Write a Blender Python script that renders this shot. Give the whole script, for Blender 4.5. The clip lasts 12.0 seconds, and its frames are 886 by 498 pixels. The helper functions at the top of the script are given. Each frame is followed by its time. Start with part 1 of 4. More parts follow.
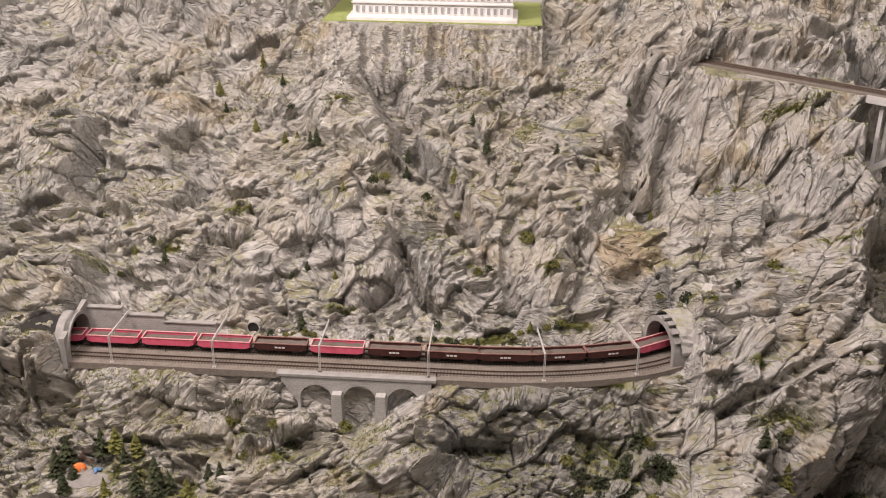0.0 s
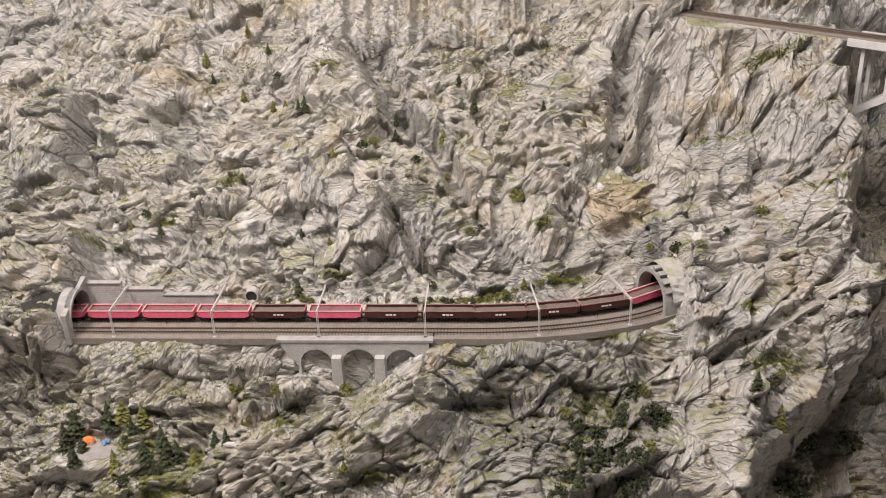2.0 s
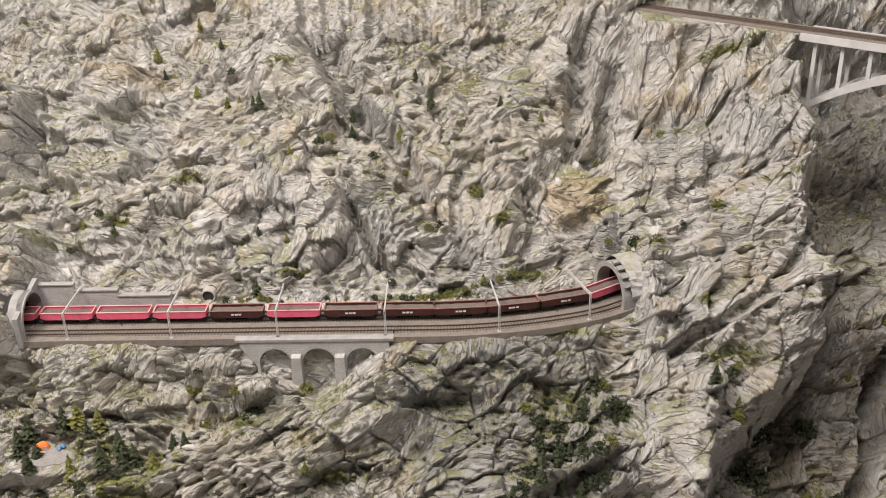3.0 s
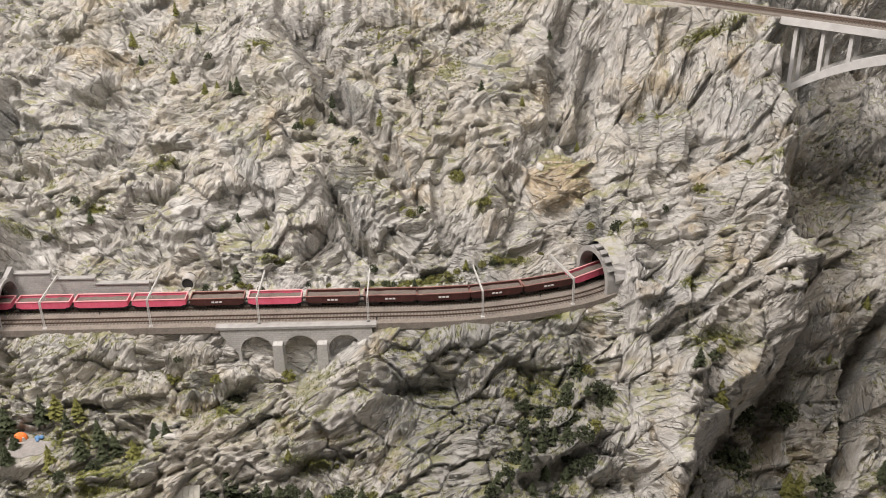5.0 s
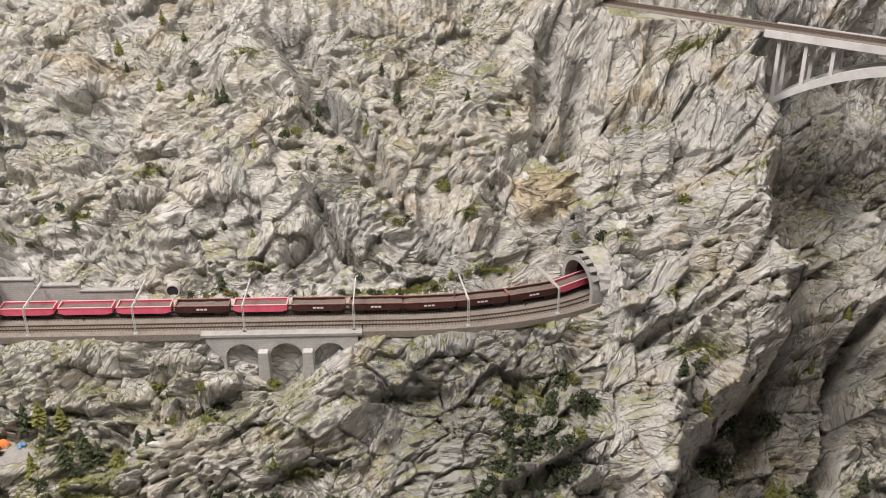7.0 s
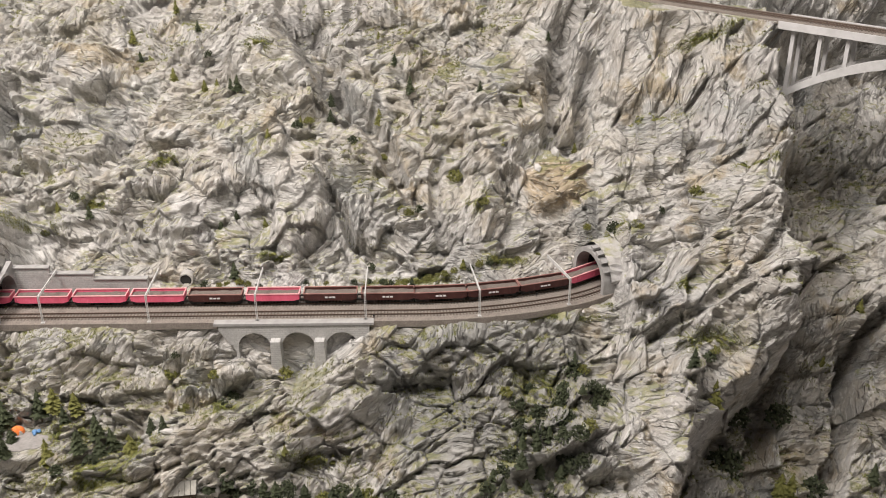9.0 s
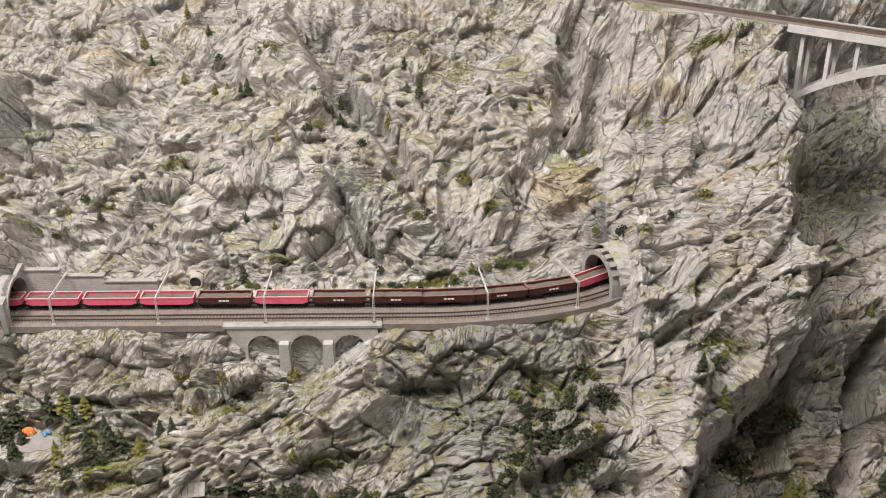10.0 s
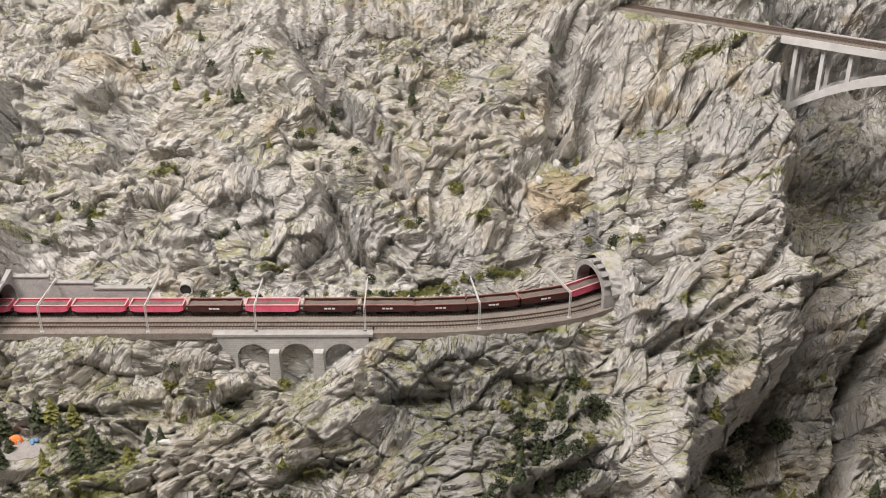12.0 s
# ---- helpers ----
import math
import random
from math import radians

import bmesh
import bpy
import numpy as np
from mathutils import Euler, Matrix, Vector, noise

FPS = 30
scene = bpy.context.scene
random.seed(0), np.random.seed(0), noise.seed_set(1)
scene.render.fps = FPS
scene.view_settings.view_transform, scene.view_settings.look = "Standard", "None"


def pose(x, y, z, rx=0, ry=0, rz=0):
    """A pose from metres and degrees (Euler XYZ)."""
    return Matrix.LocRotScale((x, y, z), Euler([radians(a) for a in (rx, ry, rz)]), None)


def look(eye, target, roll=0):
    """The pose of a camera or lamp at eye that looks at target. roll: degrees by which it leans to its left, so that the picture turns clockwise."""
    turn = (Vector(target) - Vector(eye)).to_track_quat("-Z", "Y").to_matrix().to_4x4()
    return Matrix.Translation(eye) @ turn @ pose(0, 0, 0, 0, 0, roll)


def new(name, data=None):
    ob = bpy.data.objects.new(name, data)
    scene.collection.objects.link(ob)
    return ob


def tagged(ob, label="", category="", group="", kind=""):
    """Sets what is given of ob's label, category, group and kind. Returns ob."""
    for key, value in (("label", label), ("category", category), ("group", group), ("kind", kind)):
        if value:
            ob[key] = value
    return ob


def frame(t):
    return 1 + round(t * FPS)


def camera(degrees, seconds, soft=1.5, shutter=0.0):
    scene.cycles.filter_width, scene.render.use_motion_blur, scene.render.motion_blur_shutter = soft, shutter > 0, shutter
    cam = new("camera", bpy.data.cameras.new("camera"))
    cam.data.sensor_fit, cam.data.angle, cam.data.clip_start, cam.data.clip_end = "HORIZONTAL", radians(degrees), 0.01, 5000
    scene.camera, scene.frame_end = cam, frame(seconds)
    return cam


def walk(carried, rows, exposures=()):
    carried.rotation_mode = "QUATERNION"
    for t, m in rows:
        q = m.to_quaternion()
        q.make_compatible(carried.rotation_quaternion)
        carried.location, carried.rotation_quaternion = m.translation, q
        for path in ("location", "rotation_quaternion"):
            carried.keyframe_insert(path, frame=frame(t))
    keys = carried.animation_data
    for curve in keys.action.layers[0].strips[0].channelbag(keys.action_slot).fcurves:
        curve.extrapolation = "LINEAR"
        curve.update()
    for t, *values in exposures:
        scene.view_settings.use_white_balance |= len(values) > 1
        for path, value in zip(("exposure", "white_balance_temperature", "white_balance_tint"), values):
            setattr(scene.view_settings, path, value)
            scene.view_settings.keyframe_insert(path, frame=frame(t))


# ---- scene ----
# ---- camera and its walk ----
cam = camera(47.0, 12.0, soft=0.95)


def shot(x, y, z, yaw, pitch, roll):
    """A camera pose from its place, its turn to the left, its tilt up and its lean."""
    return pose(x, y, z, 90 + pitch, 0, yaw) @ pose(0, 0, 0, 0, 0, roll)


PATH = [
    (0.0, 0.0139, 0.0144, 1.7585, 4.185, -23.368, 0.647),
    (0.5, 0.0201, -0.0064, 1.7875, 3.712, -24.738, 0.504),
    (1.0, 0.0593, -0.0117, 1.7820, 5.781, -26.303, -1.114),
    (1.5, 0.0122, -0.0140, 1.7762, 4.508, -26.057, -1.299),
    (2.0, 0.0287, -0.0118, 1.7733, 4.075, -25.619, -1.940),
    (2.5, 0.0229, -0.0045, 1.7751, 2.221, -26.075, -1.445),
    (3.0, 0.0164, 0.0031, 1.7825, 1.217, -26.227, -1.367),
    (5.0, -0.0055, 0.0135, 1.7679, -0.461, -26.861, -0.976),
    (5.5, -0.0080, 0.0142, 1.7742, 0.007, -27.555, -0.795),
    (6.0, -0.0064, 0.0107, 1.7662, -0.680, -27.091, -0.177),
    (6.5, -0.0182, 0.0123, 1.7703, -1.310, -26.914, -0.201),
    (7.0, -0.0164, 0.0063, 1.7674, -1.645, -26.288, -0.126),
    (7.5, -0.0158, 0.0042, 1.7669, -1.184, -26.508, -0.207),
    (9.5, -0.0140, -0.0032, 1.7693, -0.679, -26.765, -0.196),
    (10.0, -0.0030, -0.0037, 1.7724, -0.010, -26.639, -0.445),
    (10.5, 0.0000, 0.0000, 1.7800, 0.000, -27.000, 0.000),
    (11.0, 0.0030, -0.0006, 1.7745, -0.426, -26.437, 0.101),
    (11.5, -0.0109, 0.0026, 1.7729, -0.871, -26.303, 0.790),
    (12.0, -0.0040, 0.0080, 1.7761, -0.552, -26.354, 0.161),
]
walk(cam, [(t, shot(*p)) for t, *p in PATH], exposures=[(0.0, -0.32, 6800, 18), (0.5, -0.22, 6730, 17), (1.0, -0.13, 6620, 16), (2.5, -0.08, 6500, 12), (5.0, -0.04, 6400, 10), (12.0, -0.02, 6370, 10)])

# ---- light: the hall's ceiling lamps ----
world = bpy.data.worlds.new("hall_air")
scene.world = world
world.use_nodes = True
world.node_tree.nodes["Background"].inputs["Color"].default_value = (0.9, 0.95, 1.0, 1)
world.node_tree.nodes["Background"].inputs["Strength"].default_value = 0.17


def ceiling_lamp(name, eye, target, size, size_y, watts, color):
    lamp = bpy.data.lights.new(name, "AREA")
    lamp.shape, lamp.size, lamp.size_y, lamp.energy, lamp.color = "RECTANGLE", size, size_y, watts, color
    ob = new(name, lamp)
    ob.matrix_world = look(eye, target)
    return tagged(ob, "white ceiling lamp of the exhibition hall", "lamp", kind="structure")


ceiling_lamp("ceiling_lamp", (-1.9, 1.0, 3.8), (-0.1, 2.4, 0.8), 1.1, 0.7, 170, (1.0, 0.92, 0.865))
ceiling_lamp("ceiling_lamp", (0.0, 0.8, 3.9), (0.0, 2.4, 0.8), 1.6, 0.9, 92, (1.0, 0.93, 0.89))


# ---- materials ----
class Nodes:
    """A small helper to write node materials."""

    def __init__(self, name, rough=0.8, metal=0.0):
        self.mat = bpy.data.materials.new(name)
        self.mat.use_nodes = True
        self.tree = self.mat.node_tree
        self.bsdf = self.tree.nodes["Principled BSDF"]
        self.bsdf.inputs["Roughness"].default_value = rough
        self.bsdf.inputs["Metallic"].default_value = metal
        self.place = self.tree.nodes.new("ShaderNodeTexCoord").outputs["Object"]

    def node(self, kind, links=(), **values):
        n = self.tree.nodes.new(kind)
        if "operation" in values:
            n.operation = values["operation"]
        if "interpolation_type" in values:
            n.interpolation_type = values["interpolation_type"]
        if "data_type" in values:
            n.data_type, n.blend_type = values["data_type"], values["blend_type"]
        for socket, value in dict(links).items():
            if hasattr(value, "is_output"):
                self.tree.links.new(value, n.inputs[socket])
            else:
                n.inputs[socket].default_value = value
        return n

    def noise(self, scale, detail=4.0, rough=0.6, vector=None, distortion=0.0):
        return self.node("ShaderNodeTexNoise", {"Vector": vector or self.place, "Scale": scale, "Detail": detail,
                                                "Roughness": rough, "Distortion": distortion}).outputs["Fac"]

    def ramp(self, fac, lo, hi):
        return self.node("ShaderNodeMapRange", {"Value": fac, "From Min": lo, "From Max": hi},
                         interpolation_type="SMOOTHSTEP").outputs["Result"]

    def mix(self, fac, a, b, blend="MIX"):
        n = self.node("ShaderNodeMix", data_type="RGBA", blend_type=blend)
        for i, v in ((0, fac), (6, a), (7, b)):
            if hasattr(v, "is_output"):
                self.tree.links.new(v, n.inputs[i])
            else:
                n.inputs[i].default_value = v if i == 0 else (*v, 1)
        return n.outputs[2]

    def math(self, op, a, b=0.0):
        n = self.node("ShaderNodeMath", operation=op)
        for i, v in ((0, a), (1, b)):
            if hasattr(v, "is_output"):
                self.tree.links.new(v, n.inputs[i])
            else:
                n.inputs[i].default_value = v
        return n.outputs[0]

    def bump(self, height, strength, distance):
        n = self.node("ShaderNodeBump", {"Height": height, "Strength": strength, "Distance": distance})
        self.tree.links.new(n.outputs[0], self.bsdf.inputs["Normal"])

    def color(self, c):
        if hasattr(c, "is_output"):
            self.tree.links.new(c, self.bsdf.inputs["Base Color"])
        else:
            self.bsdf.inputs["Base Color"].default_value = (*c, 1)
        return self.mat


def plain(name, a, b, scale, rough=0.7, metal=0.0, bump=0.0, bump_scale=300.0, distance=0.001):
    """A material of two near colours in a fine grain, with wear at a larger scale."""
    n = Nodes(name, rough, metal)
    c = n.mix(n.ramp(n.noise(scale, 6), 0.3, 0.7), a, b)
    c = n.mix(n.math("MULTIPLY", n.ramp(n.noise(scale * 0.15, 3), 0.45, 0.75), 0.5), c, [x * 0.72 for x in a])
    if bump:
        n.bump(n.noise(bump_scale, 4), bump, distance)
    return n.color(c)


def rock_material():
    n = Nodes("painted_rock", 0.88)
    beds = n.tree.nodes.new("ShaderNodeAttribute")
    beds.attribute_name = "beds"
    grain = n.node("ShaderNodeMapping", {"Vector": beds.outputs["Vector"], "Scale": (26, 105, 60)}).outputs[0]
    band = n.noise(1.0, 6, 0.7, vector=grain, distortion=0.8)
    big, mid = n.noise(2.6, 4), n.noise(11, 5)
    c = n.mix(n.ramp(n.noise(1.5, 3), 0.40, 0.60), (0.50, 0.485, 0.47), (0.53, 0.49, 0.42))
    c = n.mix(n.math("MULTIPLY", n.ramp(big, 0.40, 0.62), 0.6), c, (0.57, 0.52, 0.44))
    c = n.mix(n.ramp(mid, 0.40, 0.64), c, (0.60, 0.58, 0.54))
    c = n.mix(n.math("MULTIPLY", n.ramp(n.noise(6.5, 5, distortion=0.6), 0.54, 0.68), 0.7), c, (0.45, 0.36, 0.22))
    c = n.mix(n.math("MULTIPLY", n.ramp(n.noise(4.1, 5, distortion=0.4), 0.54, 0.66), 0.7), c, (0.36, 0.365, 0.35))
    # one slab above the tunnel is stained ochre
    far = n.node("ShaderNodeVectorMath", {0: n.place, 1: (0.30, 2.31, 0.80)}, operation="DISTANCE").outputs["Value"]
    near = n.ramp(n.math("ADD", far, n.math("MULTIPLY", n.noise(22, 4), 0.10)), 0.160, 0.115)
    c = n.mix(n.math("MULTIPLY", near, 0.75), c, (0.56, 0.43, 0.26))
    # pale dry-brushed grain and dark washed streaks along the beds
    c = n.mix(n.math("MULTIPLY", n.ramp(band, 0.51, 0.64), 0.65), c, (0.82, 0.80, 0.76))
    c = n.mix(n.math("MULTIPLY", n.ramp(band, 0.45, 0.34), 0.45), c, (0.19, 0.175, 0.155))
    c = n.mix(n.math("MULTIPLY", n.ramp(n.noise(170, 5, 0.7), 0.56, 0.72), 0.22), c, (0.17, 0.16, 0.14))
    c = n.mix(n.math("MULTIPLY", n.ramp(n.noise(140, 5, 0.7, distortion=0.5), 0.55, 0.70), 0.25), c, (0.76, 0.74, 0.70))
    # thin folded creases with the dark wash left in them
    fold = n.noise(1.0, 2, 0.5, vector=n.node("ShaderNodeMapping", {"Vector": beds.outputs["Vector"], "Scale": (12, 48, 20)}).outputs[0], distortion=0.5)
    line = n.ramp(n.math("ABSOLUTE", n.math("SUBTRACT", fold, 0.5)), 0.042, 0.006)
    line = n.math("MULTIPLY", line, n.ramp(n.noise(14, 3), 0.34, 0.52))
    c = n.mix(n.math("MULTIPLY", line, 0.26), c, (0.15, 0.135, 0.115))
    # a darker grey patch with a noisy edge, below the railway
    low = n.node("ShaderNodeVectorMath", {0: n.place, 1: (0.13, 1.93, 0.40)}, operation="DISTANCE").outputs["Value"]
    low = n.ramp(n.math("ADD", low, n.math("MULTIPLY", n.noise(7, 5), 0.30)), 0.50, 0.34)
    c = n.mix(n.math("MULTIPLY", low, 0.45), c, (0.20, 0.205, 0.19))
    # moss and dry grass on the flatter ledges
    up = n.node("ShaderNodeSeparateXYZ", {0: n.node("ShaderNodeNewGeometry").outputs["Normal"]}).outputs["Z"]
    where = n.math("MULTIPLY", n.ramp(up, 0.62, 0.88), n.ramp(n.noise(8, 7, 0.7), 0.46, 0.57))
    green = n.mix(n.ramp(n.noise(60, 4), 0.35, 0.65), (0.17, 0.19, 0.06), (0.36, 0.34, 0.13))
    c = n.mix(n.math("MULTIPLY", where, 0.70), c, green)
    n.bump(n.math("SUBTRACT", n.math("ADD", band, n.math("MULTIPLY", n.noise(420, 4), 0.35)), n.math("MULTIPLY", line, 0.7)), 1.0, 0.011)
    return n.color(c)


def moss_material():
    n = Nodes("moss_flock", 0.95)
    c = n.mix(n.ramp(n.noise(70, 5), 0.3, 0.7), (0.14, 0.17, 0.04), (0.38, 0.37, 0.12))
    n.bump(n.noise(500, 4), 0.9, 0.003)
    return n.color(c)


def foliage_material(name, a, b):
    n = Nodes(name, 0.9)
    rnd = n.node("ShaderNodeObjectInfo").outputs["Random"]
    c = n.mix(n.ramp(n.noise(240, 4), 0.3, 0.7), a, b)
    c = n.mix(n.math("MULTIPLY", rnd, 0.5), c, [x * 0.5 for x in a])
    return n.color(c)


def stone_wall_material(name, a, b, course):
    """Cut stone in courses, with fine joints."""
    n = Nodes(name, 0.85)
    br = n.node("ShaderNodeTexBrick", {"Vector": n.node("ShaderNodeMapping", {"Vector": n.place, "Rotation": (radians(90), 0, 0)}).outputs[0],
                                       "Scale": 1.0, "Color1": (*a, 1), "Color2": (*b, 1), "Mortar": (*[x * 0.7 for x in a], 1),
                                       "Mortar Size": course * 0.06, "Brick Width": course * 2.2, "Row Height": course})
    c = n.mix(n.math("MULTIPLY", n.ramp(n.noise(28, 5), 0.42, 0.7), 0.45), br.outputs["Color"], [x * 0.65 for x in a])
    c = n.mix(n.math("MULTIPLY", n.ramp(n.noise(300, 4), 0.4, 0.7), 0.3), c, [min(1, x * 1.35) for x in b])
    n.bump(n.math("SUBTRACT", n.math("MULTIPLY", n.noise(350, 4), 0.5), br.outputs["Fac"]), 0.5, 0.0012)
    return n.color(c)


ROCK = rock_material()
MOSS = moss_material()
WALL_STONE = stone_wall_material("grey_cut_stone", (0.40, 0.39, 0.37), (0.46, 0.45, 0.43), 0.0052)
COPING = plain("grey_coping_stone", (0.28, 0.27, 0.258), (0.36, 0.35, 0.335), 60, 0.85, 0, 0.3, 300, 0.0008)
CONCRETE = plain("pale_concrete", (0.46, 0.45, 0.435), (0.54, 0.53, 0.515), 40, 0.8, 0, 0.15, 400, 0.0006)
BALLAST = plain("brown_grey_ballast", (0.19, 0.162, 0.138), (0.30, 0.262, 0.225), 420, 0.95, 0, 0.9, 520, 0.003)
SLEEPER = plain("dark_brown_sleeper", (0.12, 0.10, 0.08), (0.18, 0.15, 0.125), 200, 0.9)
RAIL = plain("rusty_rail", (0.085, 0.06, 0.045), (0.14, 0.10, 0.08), 150, 0.55, 0.3)
PINK = plain("dusty_rose_red_paint", (0.74, 0.115, 0.19), (0.80, 0.16, 0.25), 60, 0.5)
BROWN = plain("dark_maroon_brown_paint", (0.055, 0.018, 0.016), (0.085, 0.028, 0.024), 60, 0.5)
PINK_RIM = plain("dusty_pink_rim", (0.72, 0.30, 0.32), (0.80, 0.42, 0.42), 90, 0.6)
BROWN_RIM = plain("dusty_brown_rim", (0.22, 0.10, 0.085), (0.32, 0.18, 0.15), 90, 0.6)
LOAD = plain("crushed_stone_load", (0.13, 0.105, 0.09), (0.21, 0.175, 0.15), 350, 0.95, 0, 0.9, 480, 0.003)
BLACK = plain("black_metal", (0.02, 0.02, 0.02), (0.035, 0.033, 0.03), 80, 0.6, 0.3)
WHITE = plain("white_lettering", (0.62, 0.60, 0.57), (0.72, 0.70, 0.67), 80, 0.6)
MAST = plain("pale_grey_steel", (0.55, 0.54, 0.52), (0.66, 0.65, 0.63), 120, 0.5, 0.2)
DARK = plain("tunnel_black", (0.02, 0.019, 0.018), (0.035, 0.033, 0.03), 60, 0.95)
FIR = foliage_material("fir_green", (0.034, 0.044, 0.020), (0.062, 0.072, 0.032))
OLIVE = foliage_material("olive_green", (0.12, 0.125, 0.028), (0.20, 0.19, 0.05))
BARK = plain("bark", (0.10, 0.07, 0.05), (0.16, 0.12, 0.09), 200, 0.9)
GRAVEL = plain("grey_gravel", (0.25, 0.235, 0.22), (0.33, 0.31, 0.29), 160, 0.95, 0, 0.5, 500, 0.002)
GRASS = plain("bright_lawn", (0.30, 0.37, 0.11), (0.42, 0.47, 0.18), 150, 0.95, 0, 0.8, 600, 0.003)
ORANGE = plain("orange_tent_cloth", (0.80, 0.17, 0.03), (0.88, 0.24, 0.05), 60, 0.6)
BLUE = plain("blue_cloth", (0.10, 0.22, 0.42), (0.16, 0.32, 0.55), 60, 0.6)
HOUSE = plain("white_plaster", (0.72, 0.71, 0.69), (0.80, 0.79, 0.77), 40, 0.8)
PANE = plain("grey_window_glass", (0.30, 0.31, 0.32), (0.40, 0.41, 0.42), 30, 0.2)
ROOF = plain("weathered_grey_boards", (0.27, 0.26, 0.225), (0.36, 0.34, 0.30), 120, 0.85, 0, 0.3, 300, 0.001)
PALE_ROCK = plain("pale_boulder_stone", (0.46, 0.445, 0.42), (0.58, 0.56, 0.525), 60, 0.9, 0, 0.6, 200, 0.003)
HALL_WALL = plain("hall_wall_paint", (0.74, 0.73, 0.71), (0.78, 0.77, 0.75), 3, 0.9)
CARPET = plain("hall_carpet", (0.12, 0.11, 0.11), (0.17, 0.16, 0.15), 50, 0.95)


# ---- building helpers ----
def part(name, bm, material, parent=None, label=""):
    mesh = bpy.data.meshes.new(name)
    bm.to_mesh(mesh)
    bm.free()
    mesh.materials.append(material)
    ob = new(name, mesh)
    if parent:
        ob.parent = parent
    if label:
        ob["label"] = label
    return ob


def thing(name, m, label, category, group="", kind=""):
    ob = new(name)
    ob.empty_display_size = 0.02
    ob.matrix_world = m
    return tagged(ob, label, category, group, kind)


def box(bm, x0, x1, y0, y1, z0, z1, m=Matrix()):
    vs = [bm.verts.new(m @ Vector((x, y, z))) for z in (z0, z1) for y in (y0, y1) for x in (x0, x1)]
    for f in ((0, 2, 3, 1), (4, 5, 7, 6), (0, 1, 5, 4), (2, 6, 7, 3), (0, 4, 6, 2), (1, 3, 7, 5)):
        bm.faces.new([vs[i] for i in f])
    return vs


def bevel(bm, width, segments=1):
    bmesh.ops.bevel(bm, geom=bm.edges[:], offset=width, segments=segments, affect="EDGES", profile=0.5)
    return bm


def rod(bm, a, b, r, sides=8, r2=None):
    a, b = Vector(a), Vector(b)
    q = (b - a).to_track_quat("Z", "Y")
    r2 = r if r2 is None else r2
    rings = [[bm.verts.new(p + q @ Vector((rr * math.cos(2 * math.pi * i / sides), rr * math.sin(2 * math.pi * i / sides), 0)))
              for i in range(sides)] for p, rr in ((a, r), (b, r2))]
    for i in range(sides):
        j = (i + 1) % sides
        bm.faces.new([rings[0][i], rings[0][j], rings[1][j], rings[1][i]])
    bm.faces.new(rings[0][::-1])
    bm.faces.new(rings[1])


def prism(bm, outline, y0, y1, m=Matrix()):
    """A solid whose outline in x and z runs from y0 to y1."""
    a = [bm.verts.new(m @ Vector((x, y0, z))) for x, z in outline]
    b = [bm.verts.new(m @ Vector((x, y1, z))) for x, z in outline]
    bm.faces.new(a)
    bm.faces.new(b[::-1])
    for i in range(len(a)):
        j = (i + 1) % len(a)
        bm.faces.new([a[j], a[i], b[i], b[j]])


# ---- the rock: a height field over a slope of 45 degrees ----
S = math.sqrt(0.5)
TRACK_Z, UPPER_Z, TERRACE_Z = 0.60, 1.16, 1.184
ORIGIN = np.array((0.0, 2.10, 0.60))


def smooth(a, b, x):
    t = np.clip((x - a) / (b - a), 0, 1)
    return t * t * (3 - 2 * t)


def hashed(i, j, k):
    n = (i.astype(np.int64) * 374761393 + j.astype(np.int64) * 668265263 + k * 2147483647 + 12345) & 0xFFFFFFFF
    n = ((n ^ (n >> 13)) * 1274126177) & 0xFFFFFFFF
    n = ((n ^ (n >> 16)) * 2246822519) & 0xFFFFFFFF
    return ((n ^ (n >> 15)) & 0xFFFFFF) / float(0x1000000)


def value_noise(x, y, k):
    i, j = np.floor(x), np.floor(y)
    a, b = x - i, y - j
    a, b = a * a * (3 - 2 * a), b * b * (3 - 2 * b)
    return ((hashed(i, j, k) * (1 - a) + hashed(i + 1, j, k) * a) * (1 - b)
            + (hashed(i, j + 1, k) * (1 - a) + hashed(i + 1, j + 1, k) * a) * b) * 2 - 1


def cloud(x, y, k, octaves=4, gain=0.5):
    total, amp = 0, 1.0
    for o in range(octaves):
        total = total + amp * value_noise(x * 2 ** o, y * 2 ** o, k + o)
        amp *= gain
    return total


def blocks(x, y, k, tilt, sharp):
    """Broken tilted facets with steep steps between them; also how far the nearest joint is, and a number for each facet."""
    i, j = np.floor(x), np.floor(y)
    best, second, own = np.full(x.shape, 99.0), np.full(x.shape, 99.0), np.zeros(x.shape)
    total, weight = np.zeros(x.shape), np.full(x.shape, 1e-9)
    for di in (-1, 0, 1):
        for dj in (-1, 0, 1):
            ci, cj = i + di, j + dj
            dx, dy = x - ci - hashed(ci, cj, k), y - cj - hashed(ci, cj, k + 1)
            n = hashed(ci, cj, k + 2)
            d = dx * dx + dy * dy
            w = np.exp(-sharp * d)
            total += w * (n - 0.5 + tilt * (dx * (hashed(ci, cj, k + 3) - 0.5) + dy * (hashed(ci, cj, k + 4) - 0.5)))
            weight += w
            near = d < best
            second = np.where(near, best, np.minimum(second, d))
            best, own = np.where(near, d, best), np.where(near, n, own)
    return total / weight, np.sqrt(second) - np.sqrt(best), own


